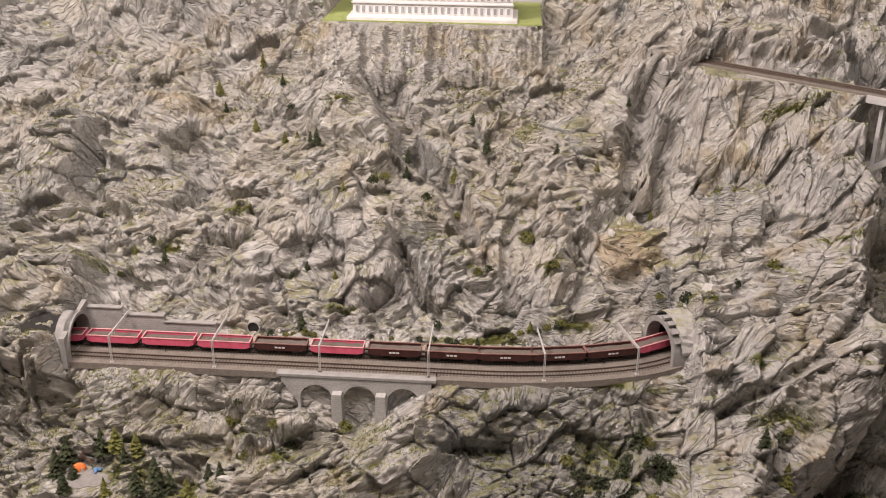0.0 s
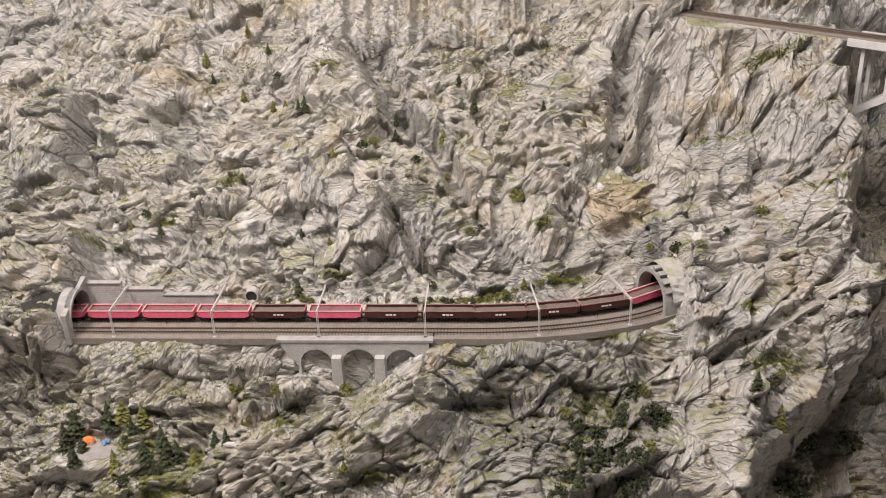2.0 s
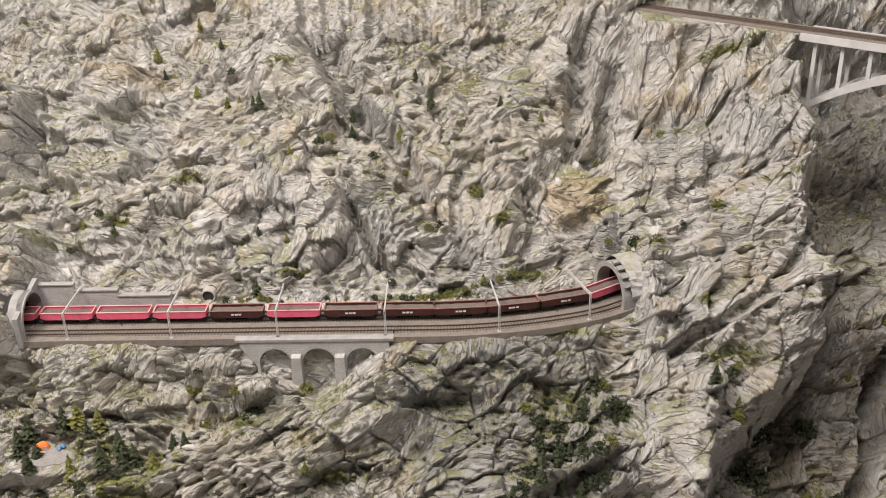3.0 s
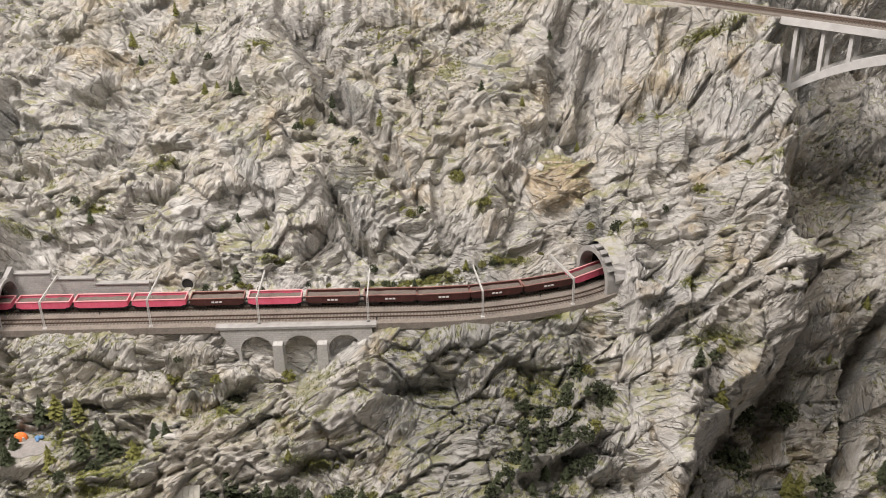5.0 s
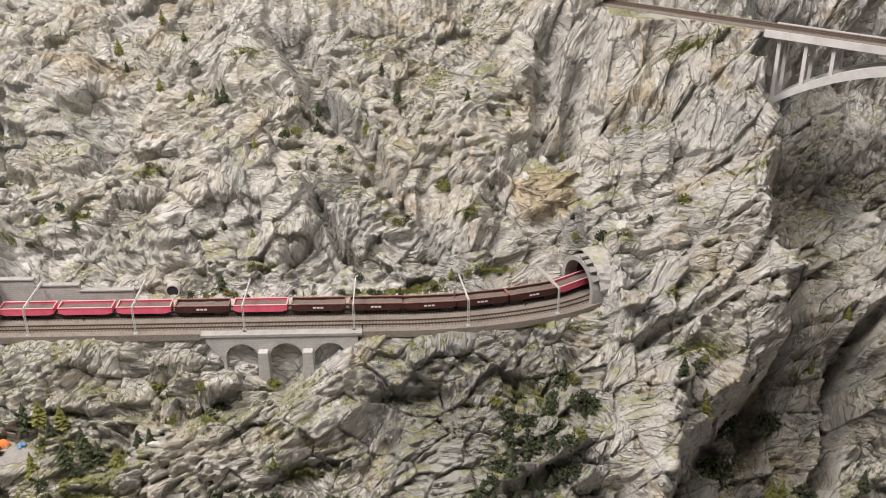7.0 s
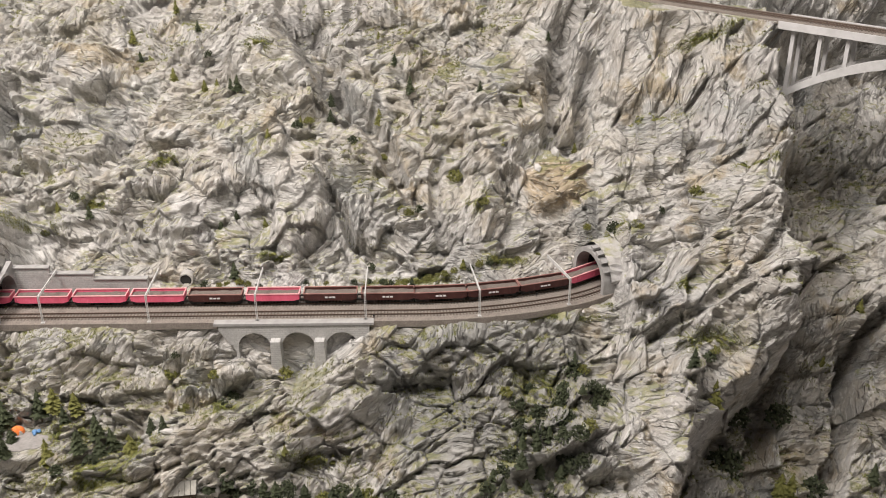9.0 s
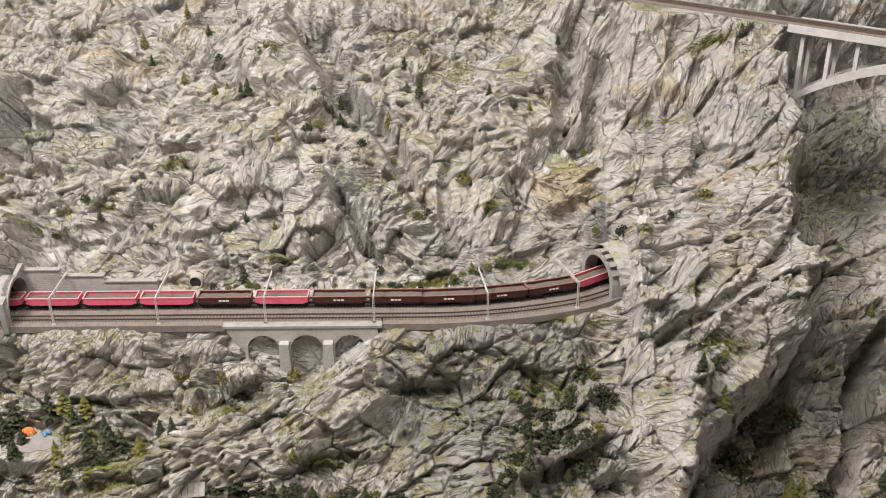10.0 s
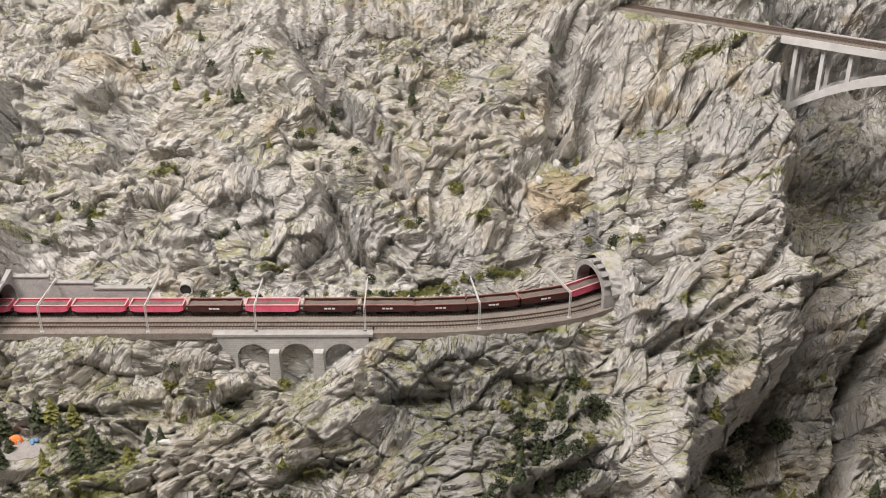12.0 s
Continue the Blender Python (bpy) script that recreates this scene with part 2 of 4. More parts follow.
def along(u, v, points, width):
    """1 on a line through the points, falling to 0 at its width."""
    best = np.full(np.shape(u), 9.0)
    for (u0, v0), (u1, v1) in zip(points, points[1:]):
        du, dv = u1 - u0, v1 - v0
        t = np.clip(((u - u0) * du + (v - v0) * dv) / (du * du + dv * dv), 0, 1)
        best = np.minimum(best, np.hypot(u - u0 - t * du, v - v0 - t * dv))
    return smooth(width, width * 0.25, best)


def lump(u, v, cu, cv, ru, rv, turn, edge=0.35):
    """1 inside a tilted oval, falling steeply to 0 over its edge."""
    c, s = math.cos(turn), math.sin(turn)
    x, y = (c * (u - cu) + s * (v - cv)) / ru, (-s * (u - cu) + c * (v - cv)) / rv
    return smooth(1 + edge, 1 - edge, (np.abs(x) ** 2.6 + np.abs(y) ** 2.6) ** (1 / 2.6))


# gullies and cracks: depth (ridges are negative), width, then the way
GULLIES = [
    (0.060, 0.050, ((-0.37, 0.86), (-0.336, 0.79), (-0.276, 0.60), (-0.213, 0.51))),
    (0.060, 0.030, ((-0.25, 0.60), (-0.19, 0.52), (-0.122, 0.42), (-0.055, 0.25))),
    (0.055, 0.016, ((-0.30, 0.37), (-0.270, 0.33), (-0.24, 0.24), (-0.197, 0.127), (-0.165, 0.095))),
    (0.050, 0.035, ((0.33, 0.74), (0.324, 0.60), (0.293, 0.45))),
    (0.045, 0.035, ((0.42, 0.64), (0.385, 0.53), (0.36, 0.44), (0.36, 0.40))),
    (0.030, 0.014, ((0.48, -0.14), (0.53, -0.096), (0.695, -0.025), (0.785, 0.079), (0.82, 0.16))),
    (0.055, 0.030, ((-1.11, 0.60), (-1.113, 0.44), (-1.07, 0.35), (-0.98, 0.30))),
    (0.040, 0.060, ((-0.95, 0.62), (-0.87, 0.55), (-0.83, 0.48))),
    (0.014, 0.012, ((0.21, -0.13), (0.20, -0.24), (0.19, -0.30))),
    (0.012, 0.010, ((0.06, -0.14), (0.13, -0.19), (0.20, -0.22))),
    (0.026, 0.060, ((0.24, -0.24), (0.24, -0.36), (0.27, -0.50))),
    (0.060, 0.035, ((0.35, -0.46), (0.41, -0.45))),
    (0.022, 0.050, ((-0.62, -0.26), (-0.45, -0.28), (-0.36, -0.26))),
    (-0.045, 0.100, ((-0.66, -0.47), (-0.43, -0.36), (-0.205, -0.245))),
    (-0.060, 0.040, ((0.55, -0.22), (0.51, -0.33), (0.49, -0.50))),
    (-0.030, 0.040, ((0.10, 0.20), (0.06, 0.05))),
    (0.030, 0.020, ((-0.60, 0.22), (-0.53, 0.05))),
    (0.030, 0.016, ((0.02, 0.36), (0.0, 0.20), (0.03, 0.10))),
    (0.022, 0.045, ((-0.80, -0.22), (-0.70, -0.17), (-0.60, -0.20))),
]
# slabs and crags: height, then middle, half sizes and turn
LUMPS = [
    (0.042, 0.29, 0.285, 0.080, 0.055, 0.45),
    (0.060, -0.32, 0.26, 0.055, 0.12, -0.15),
    (0.065, -1.20, 0.50, 0.07, 0.11, 0.1),
    (0.055, -0.94, 0.69, 0.07, 0.06, 0.3),
    (0.060, -0.48, 0.73, 0.075, 0.075, 0.0),
    (0.045, 0.51, 0.415, 0.115, 0.055, 0.05),
    (0.025, 0.465, -0.345, 0.05, 0.085, -0.15),
    (0.040, -0.52, 0.33, 0.10, 0.06, 0.5),
    (0.040, 0.12, 0.30, 0.035, 0.08, 0.0),
    (0.035, 0.10, 0.55, 0.09, 0.05, 0.5),
    (0.040, -0.75, 0.30, 0.10, 0.05, 0.4),
    (0.035, 0.05, -0.33, 0.09, 0.045, 0.3),
    (0.060, 0.385, 0.84, 0.075, 0.06, 0.2),
]
# broad worn slabs that stand out of the broken rock: height, then middle, half sizes and turn
SLABS = [
    (0.040, -0.325, 0.250, 0.060, 0.130, -0.25),
    (0.030, -0.615, 0.222, 0.070, 0.050, 0.30),
    (0.028, -0.925, 0.430, 0.085, 0.050, 0.10),
    (0.045, -0.440, 0.680, 0.085, 0.080, 0.10),
    (0.040, -0.930, 0.655, 0.075, 0.060, 0.25),
    (0.022, -0.445, 0.330, 0.070, 0.060, 0.45),
    (0.030, 0.140, 0.620, 0.140, 0.070, 0.40),
    (0.026, -0.180, 0.555, 0.032, 0.055, -0.20),
    (0.020, 0.285, 0.290, 0.080, 0.065, 0.50),
    (0.034, 0.470, 0.375, 0.130, 0.080, 0.10),
    (0.030, 0.520, 0.625, 0.035, 0.100, 0.00),
    (-0.025, 0.640, 0.600, 0.065, 0.080, 0.00),
    (0.028, -0.880, 0.190, 0.070, 0.045, 0.10),
    (0.035, 0.462, -0.345, 0.055, 0.080, -0.15),
    (0.026, 0.715, 0.210, 0.060, 0.050, 0.10),
]


def near_edge(x):
    """The front edge of the ledge with the railway."""
    x = np.minimum(x, 0.62)
    return 1.958 + 0.46 * np.maximum(0, x + 0.05) ** 2 + 1.2 * np.maximum(0, x - 0.30) ** 2


def back_edge(x):
    return near_edge(x) + 0.125 + 0.03 * smooth(-0.7, 0.3, x)


UPPER_A, UPPER_B = np.array((0.430, 2.680)), np.array((0.992, 2.245))
UPPER_DIR = (UPPER_B - UPPER_A) / np.linalg.norm(UPPER_B - UPPER_A)
UPPER_OUT = np.array((UPPER_DIR[1], -UPPER_DIR[0]))
LEFT_PORTAL_X, RIGHT_PORTAL_X = -0.975, 0.40


def ridge_edge(v):
    """Where the headland ends and the gorge begins."""
    return np.interp(v, (-0.9, -0.5, -0.38, -0.27, -0.14, 0.05, 0.4, 0.7, 1.2), (0.44, 0.475, 0.52, 0.62, 0.785, 0.795, 0.805, 0.795, 0.80))


def ledge_base(u, v):
    """The broad slope before cracks and blocks: it meets the edges of both ledges."""
    h = -0.20 * v - 0.18 * np.maximum(0, v - 0.62)
    h = h + 0.15 * smooth(0.48, 0.85, u) * smooth(-0.35, 0.0, v)
    # the upper ledge
    yl = UPPER_A[1] + (u - UPPER_A[0]) * UPPER_DIR[1] / UPPER_DIR[0]
    vl, hl = (yl - ORIGIN[1] + UPPER_Z - ORIGIN[2]) * S, (ORIGIN[1] - yl + UPPER_Z - ORIGIN[2]) * S
    d = v - vl
    lift = np.where(d < 0, smooth(-0.36, -0.01, d), smooth(0.5, 0.12, d)) * smooth(0.16, 0.38, u) * smooth(0.90, 0.80, u)
    h = h + lift * (hl + 0.01 - h)
    # the ledge with the double track: out to its front edge, and back to its rear wall
    ye = near_edge(u) + 0.010
    ve, he = (ye - ORIGIN[1]) * S, (ORIGIN[1] - ye) * S
    yb = back_edge(u)
    vb, hb = (yb - ORIGIN[1]) * S, (ORIGIN[1] - yb) * S
    d, b = v - ve, v - vb
    keep = np.where(d < 0, smooth(-0.26, 0.0, d), smooth(0.10, 0.0, d)) * smooth(0.60, 0.42, u) * smooth(-1.15, -1.0, u)
    h = h + keep * (he - h)
    return h, ve, vb


def crease(x, y, k, width):
    """1 on thin folded lines, 0 between them."""
    n = value_noise(x, y, k) + 0.35 * value_noise(x * 2.3, y * 1.7, k + 1)
    return np.exp(-(n / width) ** 2)


def bedding(u, v):
    """The slabs round a place, and the way along and across their fine beds."""
    wu = u + 0.016 * cloud(u * 6, v * 6, 11, 2) + 0.0030 * cloud(u * 26, v * 26, 15, 2, 0.5)
    wv = v + 0.016 * cloud(u * 6, v * 6, 21, 2) + 0.0030 * cloud(u * 26, v * 26, 25, 2, 0.5)
    # beds rise to the right; they stand upright under the upper ledge
    steep = smooth(-0.04, 0.04, u - 0.42 + 0.05 * cloud(u * 5, v * 5, 31, 2)) * smooth(0.28, 0.36, v)
    ridge = smooth(0.1, 0.4, along(u, v, ((-0.70, -0.47), (-0.43, -0.36), (-0.20, -0.245)), 0.13))
    found = []
    for dip in (0.42, 1.30):
        c, s = math.cos(dip), math.sin(dip)
        p, q = c * wu + s * wv, -s * wu + c * wv
        found.append(blocks(p * 4.8, q * 6.2, 41, 2.3, 26) + blocks(p * 11 + 7, q * 18 + 3, 51, 2.5, 26))
    big, big_gap, _, mid, mid_gap, mid_own = [a + steep * (b - a) for a, b in zip(*found)]
    mid_own = np.where(steep > 0.5, found[1][5], found[0][5])
    turn = np.where(ridge > 0.3, 0.48, np.where(steep > 0.5, 1.2, 0.36) + 2.2 * (mid_own - 0.5))
    c, s = np.cos(turn), np.sin(turn)
    return wu, wv, big, big_gap, mid, mid_gap, mid_own, c * wu + s * wv + 7 * mid_own, -s * wu + c * wv


def relief(u, v):
    """Height of the rock over the slope at u across and v upward."""
    h, ve, vb = ledge_base(u, v)
    h = h + 0.10 * smooth(0.408, 0.450, u) * smooth(-0.16, -0.04, v) * smooth(0.34, 0.10, v)
    h += 0.14 * smooth(-0.976, -1.02, u) * smooth(-0.20, -0.06, v) * smooth(0.30, 0.1, v)
    wu, wv, big, big_gap, mid, mid_gap, mid_own, p, q = bedding(u, v)
    gorge = smooth(0.0, 0.05, u - ridge_edge(v))
    # some slabs are worn smooth, others crumbled
    worn = 0.35 + 0.9 * hashed(np.floor(mid_own * 977), np.zeros_like(u), 68)
    crumbled = smooth(-0.40, -0.52, u) * smooth(-0.03, -0.10, v)
    worn = worn + 0.5 * crumbled
    jointed = 1 + 0.6 * lump(u, v, 0.09, -0.22, 0.26, 0.14, 0.0, 0.5)
    rough = 0.048 * big + 0.031 * mid
    rough -= 0.010 * jointed * (1 - smooth(0, 0.07, big_gap)) + 0.008 * jointed * (1 - smooth(0, 0.10, mid_gap)) - 0.004
    small, small_gap, _ = blocks(p * 24, q * 56, 61, 2.8, 22)
    rough += (0.005 + 0.011 * worn) * small - 0.0035 * worn * (1 - smooth(0, 0.14, small_gap))
    # thin creases folded along the beds
    rough -= 0.0090 * worn * crease(p * 11 + 0.5 * value_noise(u * 30, v * 30, 97), q * 50, 91, 0.22)
    rough -= 0.0048 * worn * crease(p * 24, q * 76, 93, 0.36)
    rough += 0.034 * cloud(u * 2.6, v * 2.6, 71, 3) + 0.022 * gorge * cloud(u * 12, v * 12, 75, 4, 0.6) + (0.003 + 0.005 * worn) * cloud(u * 32, v * 32, 81, 3, 0.65)
    for depth, width, way in GULLIES:
        rough -= 1.45 * depth * along(wu, wv, way, width * 1.2)
    for height, cu, cv, ru, rv, angle in LUMPS:
        rough += 1.0 * height * lump(wu, wv, cu, cv, ru, rv, angle, 0.45)
    for height, cu, cv, ru, rv, angle in SLABS:
        w = lump(wu, wv, cu, cv, ru, rv, angle, 0.20)
        rough = rough * (1 - 0.45 * w) + height * w
    on_ledge = (u > LEFT_PORTAL_X - 0.03) & (u < RIGHT_PORTAL_X + 0.03)
    rough = np.where(on_ledge, rough * np.where(v < ve, 0.12 + 0.88 * smooth(0.0, 0.08, ve - v), 0.15 + 0.85 * smooth(0.0, 0.07, v - vb)), rough)
    h = h + rough
    # a flat spot for the camp
    flat = lump(u, v, -0.905, -0.360, 0.085, 0.048, 0.0, 0.4)
    h = h + flat * (0.085 - (v + 0.355) - h)
    # the gorge beyond the headland, with dark clefts in its floor
    e = u - ridge_edge(v) - 0.03 * cloud(v * 9, u * 2, 101, 3)
    fall = 0.38 * smooth(0, 0.14, e) * (1 - 0.15 * smooth(0.16, 0.4, e))
    h -= fall * smooth(0.88, 0.68, v)
    h -= 0.13 * along(wu, wv, ((1.13, -0.02), (1.07, -0.12), (1.015, -0.28), (0.955, -0.43), (0.92, -0.56)), 0.032)
    h -= 0.10 * along(wu, wv, ((0.93, 0.05), (0.86, -0.20), (0.80, -0.36), (0.78, -0.56)), 0.050)
    # rising ground at both ends of the top
    h += 0.25 * smooth(0.98, 1.35, v) * (smooth(0.30, 0.55, u) + smooth(-0.42, -0.62, u))
    return h


def carve(u, v, h):
    """Cuts the railway ledge into the rock."""
    y0, z0 = ORIGIN[1] + S * v, ORIGIN[2] + S * v
    hb = (TRACK_Z - z0) / S
    yh = y0 - S * hb
    inside = (u > LEFT_PORTAL_X) & (u < RIGHT_PORTAL_X)
    yn, yb = near_edge(u), back_edge(u)
    front = np.minimum(h, hb + 0.003 + 0.008 * cloud(u * 45, v * 45, 121, 3) - 0.35 * np.maximum(0, yn - yh - 0.006))
    loose = np.where(u < -0.67, (y0 - yb) / S, (y0 - yb - 0.7 * (z0 - TRACK_Z)) / (1.7 * S))
    loose = loose + 0.006 * cloud(u * 40, v * 40, 161, 3) * (u > -0.67) + np.where(u < -0.67, 2.5, 0.25) * np.maximum(0, loose - hb - 0.055)
    back = np.maximum(hb, np.minimum(h, loose))
    # room behind the arcade
    foot = 0.6 - 0.120 * np.clip(1 - np.abs(u + 0.318) / 0.172, 0, 1)
    behind = (y0 - (yn + 0.004)) / S
    apron = (y0 - yn - z0 + foot) / (2 * S) + 0.020 * cloud(u * 28, v * 28, 111, 4, 0.65) + 0.5 * (h - 0.1)
    apron = apron + 1.5 * np.maximum(0, foot - (z0 + S * apron) - 0.015)
    front = np.where(np.abs(u + 0.318) < 0.172, np.minimum(front, np.where(z0 + S * behind > foot, behind, np.minimum(apron, front))), front)
    cut = np.where(yh < yn, front, np.where(yh <= yb, hb, back))
    return np.where(inside, cut, h)


def carve_upper(u, v, h):
    y0, z0 = ORIGIN[1] + S * v, ORIGIN[2] + S * v
    hb = (UPPER_Z - z0) / S
    yh = y0 - S * hb
    off = (u - UPPER_A[0]) * UPPER_OUT[0] + (yh - UPPER_A[1]) * UPPER_OUT[1]
    far = (u - UPPER_A[0]) * UPPER_DIR[0] + (yh - UPPER_A[1]) * UPPER_DIR[1]
    inside = (far > 0.04) & (far < 0.497)
    front = np.minimum(h, hb - 0.002)
    wall = np.minimum(h, hb + np.maximum(0, -off - 0.075 + 0.030 * cloud(u * 16, v * 16, 151, 4, 0.6)) * 1.3)
    wall = np.minimum(h, wall + 1.0 * np.maximum(0, wall - hb - 0.05))
    cut = np.where(off > 0.0, front, np.where(off > -0.075, hb, wall + np.maximum(0, hb - wall) * np.clip((0.50 - far) / 0.22, 0, 1)))
    bridge_room = (far >= 0.497) & (off > -0.14) & (off < 0.08)
    return np.where(inside & (off < 0.3), cut, np.where(bridge_room, np.minimum(h, hb - 0.10 + 0.03 * cloud(u * 14, v * 14, 141, 3)), h))


def carve_terrace(u, v, h):
    """A level lawn for the white building at the top."""
    y0, z0 = ORIGIN[1] + S * v, ORIGIN[2] + S * v
    hb = (TERRACE_Z - z0) / S
    yh = y0 - S * hb
    edge = 2.94 + 0.045 * cloud(u * 14, v * 0, 131, 4, 0.6)
    inside = (u > -0.57) & (u < 0.08)
    bank = hb - 0.7 * np.maximum(0, edge - yh) + 0.014 * cloud(u * 30, v * 30, 133, 4, 0.6)
    return np.where(inside & (v > 0.84), np.where(yh > edge, hb, np.minimum(np.maximum(h, bank), hb + 0.010)), h)


def terrain(u, v):
    h = relief(u, v)
    h = carve(u, v, h)
    h = carve_upper(u, v, h)
    return carve_terrace(u, v, h)


def on_rock(u, v):
    """The place on the rock at u, v."""
    h = terrain(np.array([u]), np.array([v]))[0]
    return Vector((u, ORIGIN[1] + S * v - S * h, ORIGIN[2] + S * v + S * h))


def sheet(name, u0, u1, v0, v1, step, material, keep=None):
    us, vs = np.arange(u0, u1, step), np.arange(v0, v1, step)
    u, v = np.meshgrid(us, vs)
    h = terrain(u, v)
    co = np.stack([u, ORIGIN[1] + S * v - S * h, ORIGIN[2] + S * v + S * h], -1).reshape(-1, 3)
    nu, nv = len(us), len(vs)
    i = (np.arange(nv - 1)[:, None] * nu + np.arange(nu - 1)[None, :]).ravel()
    quads = np.stack([i, i + 1, i + nu + 1, i + nu], 1)
    if keep is not None:
        quads = quads[keep(co[quads].mean(1))]
    mesh = bpy.data.meshes.new(name)
    mesh.vertices.add(len(co))
    mesh.vertices.foreach_set("co", co.ravel().astype(np.float32))
    mesh.loops.add(quads.size)
    mesh.loops.foreach_set("vertex_index", quads.ravel().astype(np.int32))
    mesh.polygons.add(len(quads))
    mesh.polygons.foreach_set("loop_start", np.arange(0, quads.size, 4, dtype=np.int32))
    mesh.update(calc_edges=True)
    mesh.validate()
    mesh.materials.append(material)
    p, q = bedding(u, v)[-2:]
    beds = mesh.attributes.new("beds", "FLOAT_VECTOR", "POINT")
    beds.data.foreach_set("vector", np.stack([p, q, h], -1).ravel().astype(np.float32))
    return new(name, mesh)


def open_mouths(co):
    """Keeps the rock out of both tunnel mouths."""
    keep = np.ones(len(co), bool)
    for x, offset, turn in ((-0.972, 0.062, 1), (0.402, 0.068, -1)):
        e = 1e-3
        d = np.array((2 * e, float(near_edge(x + e) - near_edge(x - e))))
        d /= np.linalg.norm(d)
        into = -turn * d
        side = np.array((-into[1], into[0]))
        flat = co[:, :2] - np.array((x, float(near_edge(x)))) - offset * np.array((-d[1], d[0]))
        lx, ly, lz = flat @ side, flat @ into, co[:, 2] - TRACK_Z
        arch = (np.abs(lx) < 0.056) & (lz > 0.004) & ((lz < 0.03) | (lx ** 2 + (lz - 0.03) ** 2 < 0.056 ** 2))
        keep &= ~(arch & (ly > -0.03) & (ly < 0.045))
    return keep


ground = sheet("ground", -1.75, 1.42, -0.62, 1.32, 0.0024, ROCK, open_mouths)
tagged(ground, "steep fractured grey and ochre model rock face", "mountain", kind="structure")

# ---- railway ----
def track_point(s_x, offset):
    """A place on a line beside the ledge's edge, and its heading."""
    e = 1e-3
    d = Vector((2 * e, float(near_edge(s_x + e) - near_edge(s_x - e)), 0)).normalized()
    return Vector((s_x, float(near_edge(s_x)), TRACK_Z)) + Vector((-d.y, d.x, 0)) * offset, math.atan2(d.y, d.x)


def ribbon(bm, xs, offset, half, z0, z1):
    """A bar of rectangular section along the line."""
    rings = []
    for x in xs:
        p, a = track_point(x, offset)
        n = Vector((-math.sin(a), math.cos(a), 0))
        rings.append([bm.verts.new(p + n * o + Vector((0, 0, z))) for o, z in ((-half, z0), (half, z0), (half, z1), (-half, z1))])
    for a, b in zip(rings, rings[1:]):
        for i in range(4):
            j = (i + 1) % 4
            bm.faces.new([a[i], b[i], b[j], a[j]])
    bm.faces.new(rings[0])
    bm.faces.new(rings[-1][::-1])


XS = np.linspace(-1.09, 0.62, 90)
bm = bmesh.new()
ribbon(bm, XS, 0.062, 0.066, -0.012, 0.004)
bed = part("track_bed", bm, BALLAST)
tagged(bed, "brown-grey ballast bed for two model tracks", "ballast", kind="structure")
NEAR_LINE, FAR_LINE = 0.030, 0.081
for offset in (NEAR_LINE, FAR_LINE):
    track = thing("railway_track", Matrix(), "rusty model railway track with dark sleepers on ballast", "track", "tracks on the ledge", "structure")
    for side in (-1, 1):
        bm = bmesh.new()
        ribbon(bm, XS, offset + side * 0.0085, 0.0007, 0.0055, 0.0085)
        part("rail", bm, RAIL, track)
    bm = bmesh.new()
    for x in np.arange(-1.085, 0.60, 0.0075):
        p, a = track_point(x, offset)
        box(bm, -0.0015, 0.0015, -0.015, 0.015, 0.003, 0.0058, Matrix.Translation(p) @ Matrix.Rotation(a, 4, "Z"))
    part("sleepers", bm, SLEEPER, track)["kind"] = "stuff"


